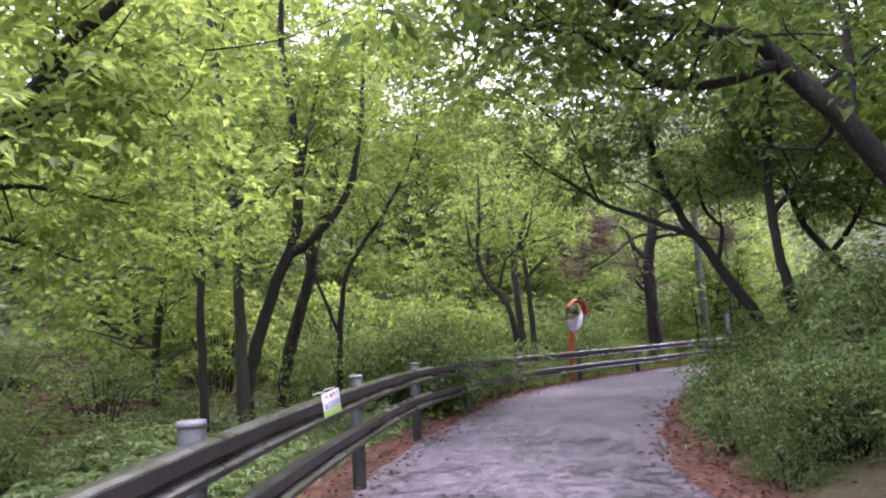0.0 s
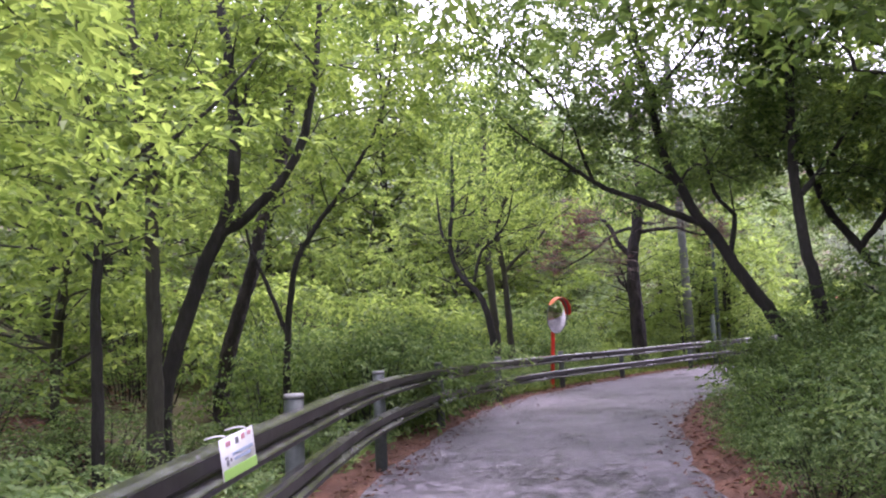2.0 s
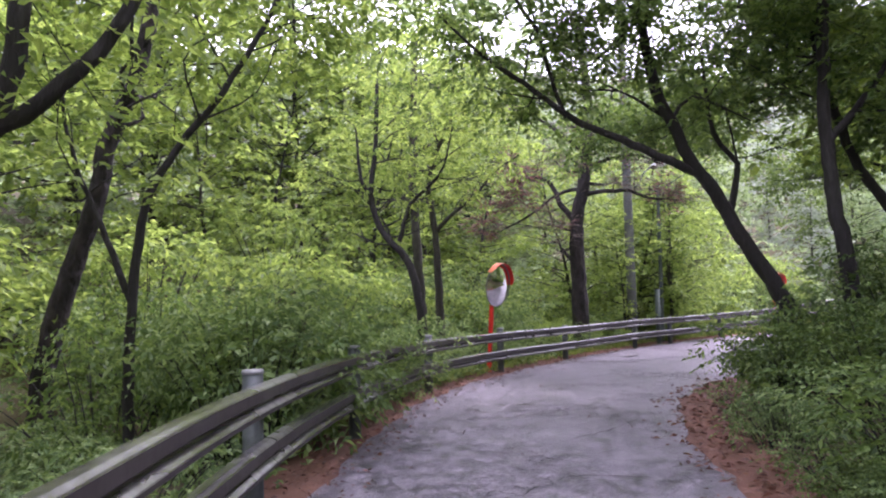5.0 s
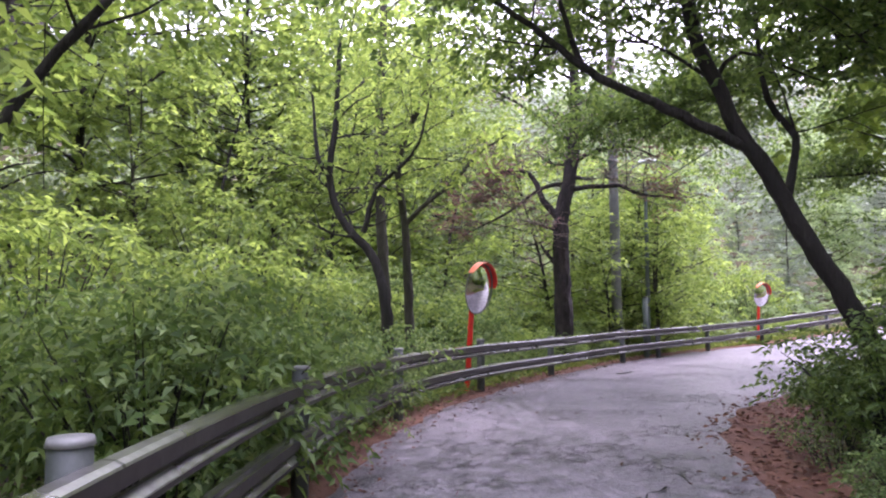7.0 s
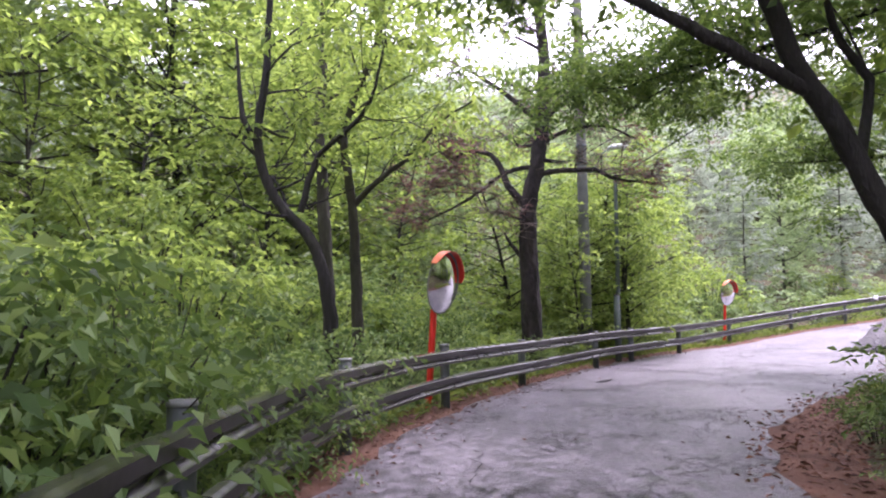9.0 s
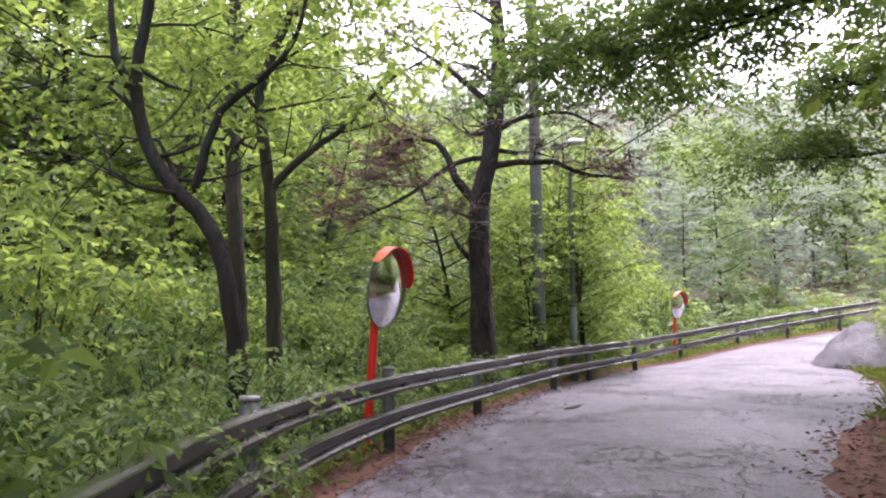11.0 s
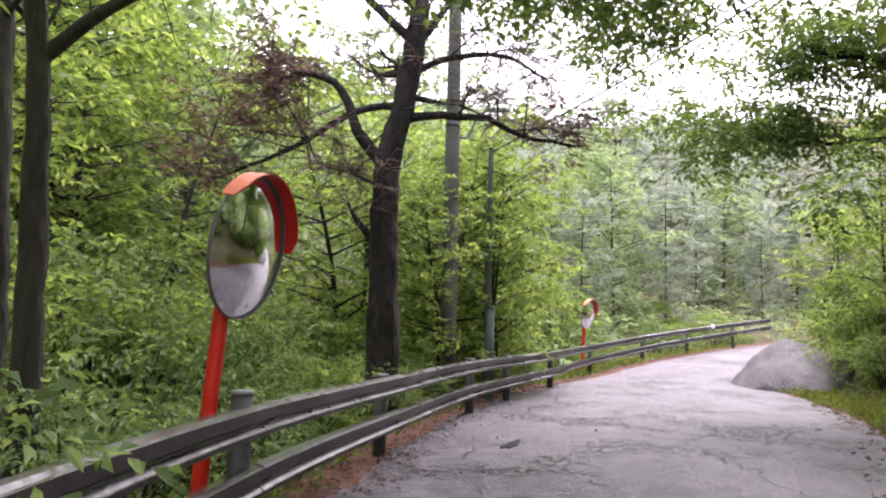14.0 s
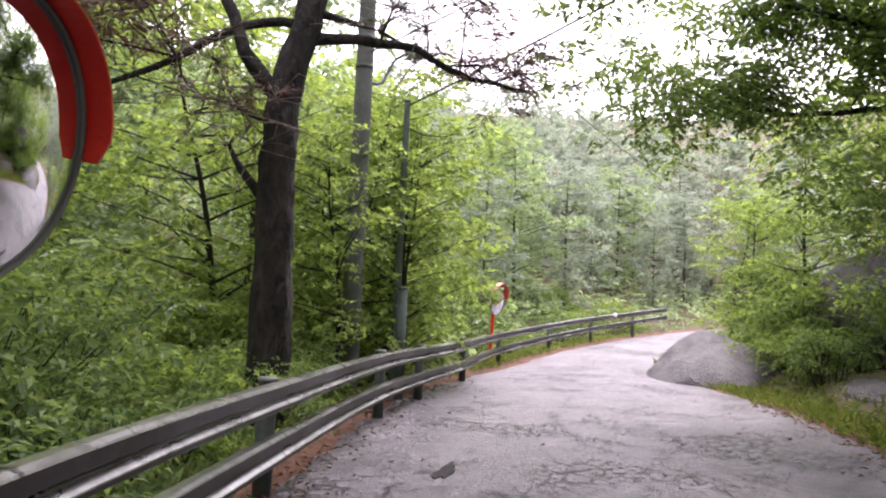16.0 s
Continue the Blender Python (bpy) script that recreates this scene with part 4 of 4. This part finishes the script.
scatter(14, 18, 50, 8, 28, 3.0, 20, 1, [3, 0, 4, 2], 2.6, (0.55, 0.8))
scatter(34, 20, 62, 32, 62, 4.0, 32, 0, [4, 4, 3], 2.8, (0.55, 1.1))
scatter(8, -12, 14, -22, -6, 3.0, 12, 0, [0, 1], 3.0)
for x, y, k, s in ((9.6, 24.6, 0, 0.62), (10.9, 25.6, 2, 0.7), (7.4, 24.6, 0, 0.75), (12.2, 27.4, 0, 0.6), (8.9, 26.8, 2, 0.8), (18.6, 20.9, 0, 0.6), (17.2, 18.7, 2, 0.75), (15.6, 17.0, 0, 0.7), (19.2, 19.3, 0, 0.8), (19.8, 22.6, 0, 0.5), (20.6, 23.5, 0, 0.5), (-4.6, 15.5, 0, 0.7), (-4.4, 11.2, 2, 0.75)):
    plant(k, x, y, s)
for k in kinds:
    for o in (*k.children_recursive, k):
        bpy.data.objects.remove(o)


# ---------- shrubs ----------
def shrub_kind(label, mat, w, h, clumps, per, leaf, leaves=7, length=0.25):
    t = thing("shrub", label, "shrub", "roadside shrubs", at=(0, 0, -200))
    st, tips = [], []
    for k in range(clumps):
        a, r = rng.uniform(0, 2 * np.pi), w * math.sqrt(rng.random())
        top = h * rng.uniform(0.35, 1.0) * (1 - 0.35 * (r / w) ** 2)
        e = np.array([math.cos(a) * r, math.sin(a) * r, top])
        st.append((spline([(e[0] * 0.25, e[1] * 0.25, -0.35), (e[0] * 0.6, e[1] * 0.6, top * 0.55), e], 0.7), 0.012, 0.003))
        tips.append(e)
    tagged(link("brush", tubes("brush", st, 3), BARK, t), kind="stuff")
    foliage(t, np.array(tips), mat, per, leaves, length, leaf, (w * 0.3, w * 0.3, h * 0.17), "leaves", 0.3, 0.48)
    return t


bushes = [
    shrub_kind("dense green deciduous shrub", LEAF_SHRUB, 0.8, 1.0, 28, 9, 0.072, length=0.22),
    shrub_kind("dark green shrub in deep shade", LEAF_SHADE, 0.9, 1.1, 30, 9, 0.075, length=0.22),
    shrub_kind("pale green broad-leaved shrub in the wood edge", LEAF_PALE, 0.7, 0.75, 22, 8, 0.12),
    shrub_kind("yellow-green leafy shrub on the verge", LEAF_LIME, 0.8, 0.9, 26, 9, 0.085),
]


def bush(kind, x, y, s=1.0, tall=1.0):
    copy_thing(bushes[kind], pose(x, y, gz(x, y), 0, 0, rng.uniform(0, 360)) @ Matrix.Diagonal((s, s, s * tall, 1)))


def row(line, i0, i1, count, off, sc, tall, choice):
    for _ in range(count):
        i = rng.integers(i0, i1)
        tan = np.gradient(line, axis=0)[i]
        tan /= np.linalg.norm(tan)
        d = rng.uniform(*off)
        bush(int(rng.choice(choice)), *(line[i] + np.array([-tan[1], tan[0]]) * d), rng.uniform(*sc), rng.uniform(*tall))


def upto(line, y):
    return int(np.argmin(abs(line[:, 1] - y)))


L = lambda y: upto(LEFT, y)
Rr = lambda y: upto(RIGHT, y)
row(LEFT, L(2), L(11.5), 38, (0.95, 3.5), (0.55, 0.85), (0.8, 1.0), [2, 2, 0])
row(LEFT, L(3), L(12), 16, (3.5, 8.0), (0.8, 1.2), (0.7, 1.0), [1, 0])
row(LEFT, L(11.3), L(15.5), 26, (0.95, 3.0), (0.9, 1.25), (1.1, 1.5), [1, 1, 0])
row(LEFT, L(15.5), L(22), 26, (1.0, 3.2), (0.7, 1.0), (0.8, 1.15), [0, 3, 0])
row(LEFT, L(12), L(24), 16, (3.0, 8.0), (1.0, 1.6), (0.8, 1.1), [1, 0, 3])
row(LEFT, L(21), L(28), 18, (0.95, 5.0), (0.6, 1.0), (0.8, 1.2), [3, 0])
row(LEFT, L(26), L(31), 14, (1.0, 6.0), (0.8, 1.6), (0.8, 1.2), [3, 0, 1])
for x, y, k, s in ((3.0, 19.6, 0, 1.2), (3.7, 20.6, 0, 1.3), (2.6, 21.2, 3, 1.4), (4.6, 22.2, 0, 1.4), (1.2, 20.6, 0, 1.4), (3.4, 22.8, 0, 1.6), (5.6, 23.0, 3, 1.3), (2.0, 22.2, 0, 1.6), (4.4, 21.3, 0, 1.1), (0.25, 13.0, 1, 0.75), (0.75, 13.9, 0, 0.8), (1.15, 14.9, 1, 0.75), (-0.05, 12.2, 1, 0.8), (0.0, 19.3, 3, 2.0), (3.2, 21.0, 3, 1.25), (4.3, 22.4, 3, 1.35), (4.9, 24.2, 3, 1.5), (1.4, 22.4, 3, 1.6), (6.9, 24.2, 3, 1.4), (8.7, 25.2, 3, 1.4), (10.6, 26.6, 3, 1.4), (-2.6, 16.6, 3, 1.8), (-4.2, 13.6, 3, 1.8), (11.9, 29.0, 3, 1.8), (-1.0, 23.4, 3, 2.4), (14.8, 29.6, 3, 1.8), (18.3, 31.2, 3, 1.9), (17.0, 20.7, 3, 1.0), (17.6, 20.5, 3, 1.5), (15.3, 19.3, 0, 0.75), (15.9, 19.9, 3, 0.8), (16.6, 20.3, 3, 0.9), (5.0, 20.5, 3, 0.9), (6.0, 20.75, 0, 0.6), (6.6, 21.7, 3, 0.8), (3.9, 19.4, 0, 0.8), (17.2, 20.5, 0, 1.1), (17.9, 20.0, 3, 1.5), (16.2, 18.2, 3, 1.4), (18.9, 21.4, 0, 1.4)):
    bush(k, x, y, s, 1.2)
row(RIGHT, Rr(3), Rr(12.3), 42, (-3.0, -0.95), (0.6, 0.95), (0.75, 1.15), [1, 0, 1])
row(RIGHT, Rr(3.5), Rr(12), 18, (-0.95, -0.6), (0.35, 0.5), (0.8, 1.1), [0, 1])
row(RIGHT, Rr(6), Rr(15), 12, (-5.5, -2.2), (0.9, 1.3), (0.9, 1.4), [1, 1, 0])
row(RIGHT, Rr(12.5), Rr(14.6), 9, (-2.2, -0.7), (0.45, 0.7), (0.8, 1.0), [1, 0])
row(RIGHT, Rr(16), Rr(19.5), 12, (-5.0, -2.2), (0.6, 1.0), (0.8, 1.2), [0, 3, 1])
row(RIGHT, Rr(22.5), Rr(28), 12, (-5.0, -1.2), (0.6, 1.1), (0.8, 1.2), [3, 3, 0])
for x, y, k, s in ((17.2, 19.6, 0, 1.2), (16.6, 18.6, 1, 1.1), (15.9, 18.0, 0, 0.9), (18.2, 21.6, 3, 1.1)):
    bush(k, x, y, s)
for k in bushes:
    for o in (*k.children_recursive, k):
        bpy.data.objects.remove(o)


# ---------- rocks ----------
def rock(at, size, label, turn=0, seed=0, slope=0.0):
    bm = bmesh.new()
    bmesh.ops.create_icosphere(bm, subdivisions=5, radius=1)
    for v in bm.verts:
        p = v.co.copy()
        d = 1 + 0.16 * noise.noise(p * 1.3 + Vector((seed, 0, 0))) + 0.06 * noise.noise(p * 4 + Vector((0, seed, 0))) + 0.02 * noise.noise(p * 11)
        k = 1.2 - 0.5 * max(p.z, 0) * slope
        v.co = Vector((p.x * size[0] * k + slope * 0.5 * max(p.z, 0), p.y * size[1] * k, p.z * size[2])) * d
    o = part("boulder", bm, ROCK)
    o.matrix_basis = pose(*at, 0, 0, turn)
    return tagged(o, label, "boulder", "roadside boulders")


rock((17.05, 21.95, -0.1), (1.85, 1.25, 1.08), "smooth sloping grey granite boulder at the road edge", 48, 3, 1.0)
rock((18.6, 19.0, 1.3), (1.7, 1.4, 1.5), "tall wet granite outcrop behind the shrubs", 20, 9)
rock((14.9, 18.4, 0.12), (1.1, 0.5, 0.3), "low flat granite slab in leaf litter", 35, 5)


# ---------- small growth and litter ----------
def strewn(name, line, i0, i1, off, count, mat, size, label, stand=0.0, slim=0.5, category="litter", lift=0.02, both=False):
    i = rng.integers(i0, i1, count)
    tan = np.gradient(line, axis=0)
    tan /= np.linalg.norm(tan, axis=1)[:, None]
    d = rng.uniform(min(off), max(off), count) if both else off[0] + (off[1] - off[0]) * rng.beta(1.3, 2.2, count)
    xy = line[i] + np.stack([-tan[i, 1], tan[i, 0]], 1) * d[:, None] + rng.normal(size=(count, 2)) * 0.12
    lo, ro = side_of(xy[:, 0], xy[:, 1])
    z = np.where(np.maximum(lo, ro) < 0.75, climb(xy[:, 0], xy[:, 1]) + 0.012, ground(xy[:, 0], xy[:, 1])) + lift
    ax = rng.normal(size=(count, 3))
    ax[:, 2] = stand + 0.15 * ax[:, 2]
    me = leaf_mesh(name, np.column_stack([xy, z]), ax, size * rng.uniform(0.5, 1.3, count), slim, 0.3)
    tagged(link(name, me, mat), label, category, kind="stuff")


strewn("leaf_litter", RIGHT, Rr(0), Rr(20), (0.15, -1.6), 5000, LITTER, 0.07, "rust-brown fallen leaves along the road edge")
strewn("leaf_litter", LEFT, L(0), L(24), (-0.2, 1.0), 5000, LITTER, 0.05, "rust-brown fallen needles and leaves below the guard rail")
strewn("leaf_litter", LEFT, L(2), L(12), (4.5, 9.0), 5000, LITTER, 0.12, "red-brown leaf litter on the wood floor", both=True)
strewn("leaf_litter", LEFT, L(4), L(9.5), (1.6, 5.5), 4500, LITTER, 0.1, "red-brown leaf litter behind the guard rail", both=True, lift=0.06)
strewn("fallen_leaves", LEFT, L(2), L(24), (-0.2, -4.5), 260, LITTER, 0.05, "scattered fallen leaves on the asphalt", both=True, lift=0.015)
strewn("weeds", LEFT, L(2), L(20), (0.45, 1.3), 6000, LEAF_SHRUB, 0.12, "low weeds under the guard rail", 0.5, 0.45, "weeds", 0.05)
strewn("weeds", LEFT, L(15), L(30), (0.3, 1.3), 7000, GRASS, 0.13, "bright grass and weeds under the guard rail", 0.9, 0.25, "weeds", 0.02)
strewn("grass", RIGHT, Rr(16.2), Rr(28), (-0.1, -1.5), 8000, GRASS, 0.17, "yellow-green grass tufts on the road edge", 1.0, 0.14, "grass", 0.0)
strewn("undergrowth", LEFT, L(0), L(30), (1.5, 16.0), 24000, LEAF_SHRUB, 0.1, "low green undergrowth on the wood floor", 0.4, 0.5, "undergrowth", 0.15, True)
strewn("undergrowth", RIGHT, Rr(0), Rr(30), (-1.2, -12.0), 16000, LEAF_SHRUB, 0.09, "low green undergrowth on the bank", 0.4, 0.5, "undergrowth", 0.12, True)

# knee-high growth that covers the slopes between the trees
az = rng.uniform(radians(-100), radians(150), 9000)
dist = 12 + 45 * rng.random(9000) ** 0.8
fx, fy = 5 + np.sin(az) * dist, 14 + np.cos(az) * dist
lo, ro = side_of(fx, fy)
ok = np.maximum(lo, ro) > 2.0
c = np.column_stack([fx, fy, ground(fx, fy) + rng.uniform(0.0, 1.0, 9000)])[ok]
c, a, s = sprays(c, np.full((len(c), 3), 0.8), 2, 6, 0.5, 0.3)
tagged(link("undergrowth", leaf_mesh("undergrowth", c, a, s, 0.5), LEAF_HAZE), "pale green undergrowth covering the slopes, haze in the leaf colour", "undergrowth", kind="stuff")

# far wooded hills: crowns of leaf clumps, broad and pointed, mist painted into their colour
k = 620
az = rng.uniform(radians(-75), radians(115), k)
dist = 48 + 55 * rng.random(k) ** 0.8
fx, fy = 5 + np.sin(az) * dist, 14 + np.cos(az) * dist
tall, wide = rng.uniform(6.0, 11.0, k), rng.uniform(1.6, 3.0, k)
pointed = rng.random(k) < 0.45
lev = rng.random((k, 16))
turn = rng.uniform(0, 2 * np.pi, (k, 16))
reach = wide[:, None] * np.where(pointed[:, None], 1.05 - lev, np.sqrt(np.clip(1 - (1.6 * lev - 0.6) ** 2, 0.02, 1)))
c = np.stack([fx[:, None] + np.cos(turn) * reach, fy[:, None] + np.sin(turn) * reach, ground(fx, fy)[:, None] + tall[:, None] * (0.08 + 0.92 * lev)], -1).reshape(-1, 3)
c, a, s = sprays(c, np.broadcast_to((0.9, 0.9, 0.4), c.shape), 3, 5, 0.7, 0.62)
tagged(link("far_woods", leaf_mesh("far_woods", c, a, s, 0.65), LEAF_MIST), "grey-green woods on the far hillside, mist in the leaf colour", "woods", kind="stuff")


# ---------- sunken patch and long cracks in the asphalt ----------
def flat_patch(at, rx, ry, turn, mat, name, label):
    bm = bmesh.new()
    vs = []
    for i in range(26):
        a = 2 * math.pi * i / 26
        k = 1 + 0.22 * math.sin(3 * a + 1) + 0.12 * math.sin(7 * a)
        vs.append(bm.verts.new((rx * k * math.cos(a), ry * k * math.sin(a), 0)))
    top = bm.faces.new(vs)
    ext = bmesh.ops.extrude_face_region(bm, geom=[top])
    bmesh.ops.translate(bm, verts=[v for v in ext["geom"] if isinstance(v, bmesh.types.BMVert)], vec=(0, 0, 0.008))
    bmesh.ops.recalc_face_normals(bm, faces=bm.faces)
    o = part(name, bm, mat, None, "", False)
    o.matrix_basis = pose(*at, 0, 0, turn)
    tagged(o, label, "road patch", kind="structure")


TAR = surface("dark_tar", [(0.3, (0.010, 0.009, 0.009)), (0.55, (0.025, 0.022, 0.022)), (0.75, (0.05, 0.043, 0.042))], 6, 60, 0.95, 0, 0.8, 0.02)
flat_patch((6.35, 18.72, 0.026), 0.27, 0.055, 35, TAR, "road_patch", "dark broken patch in the asphalt")


def crack(points, w, label):
    line = spline(points, 0.07)
    line[:, :2] += rng.normal(size=(len(line), 2)) * 0.035
    k = len(line)
    tan = np.gradient(line[:, :2], axis=0)
    tan /= np.linalg.norm(tan, axis=1)[:, None] + 1e-9
    nr = np.stack([-tan[:, 1], tan[:, 0]], 1) * (w * rng.uniform(0.1, 1.0, (k, 1)))
    z = climb(line[:, 0], line[:, 1]) + 0.037
    v = np.concatenate([np.column_stack([line[:, :2] + nr, z]), np.column_stack([line[:, :2] - nr, z])])
    i = np.arange(k - 1)
    tagged(link("road_crack", raw_mesh("road_crack", v, np.stack([i, i + k, i + k + 1, i + 1], 1)), TAR), label, "road crack", "road cracks", "structure")


for pts, w in (([(4.4, 13.9, 0), (4.8, 14.5, 0), (4.75, 15.1, 0), (5.2, 15.7, 0)], 0.009), ([(2.1, 13.3, 0), (2.5, 14.2, 0), (2.4, 14.9, 0), (3.0, 15.6, 0)], 0.009), ([(6.6, 15.6, 0), (7.1, 16.6, 0), (7.9, 17.8, 0), (8.2, 18.9, 0), (9.4, 20.2, 0)], 0.008), ([(8.0, 18.1, 0), (8.9, 18.3, 0), (9.6, 19.0, 0)], 0.01), ([(9.4, 20.2, 0), (11.0, 21.2, 0), (12.5, 22.9, 0)], 0.008), ([(1.2, 9.2, 0), (1.7, 9.6, 0), (2.2, 9.5, 0)], 0.009), ([(2.2, 10.9, 0), (2.6, 11.1, 0), (3.0, 11.5, 0)], 0.014)):
    crack(pts, w, "dark jagged crack in the asphalt")
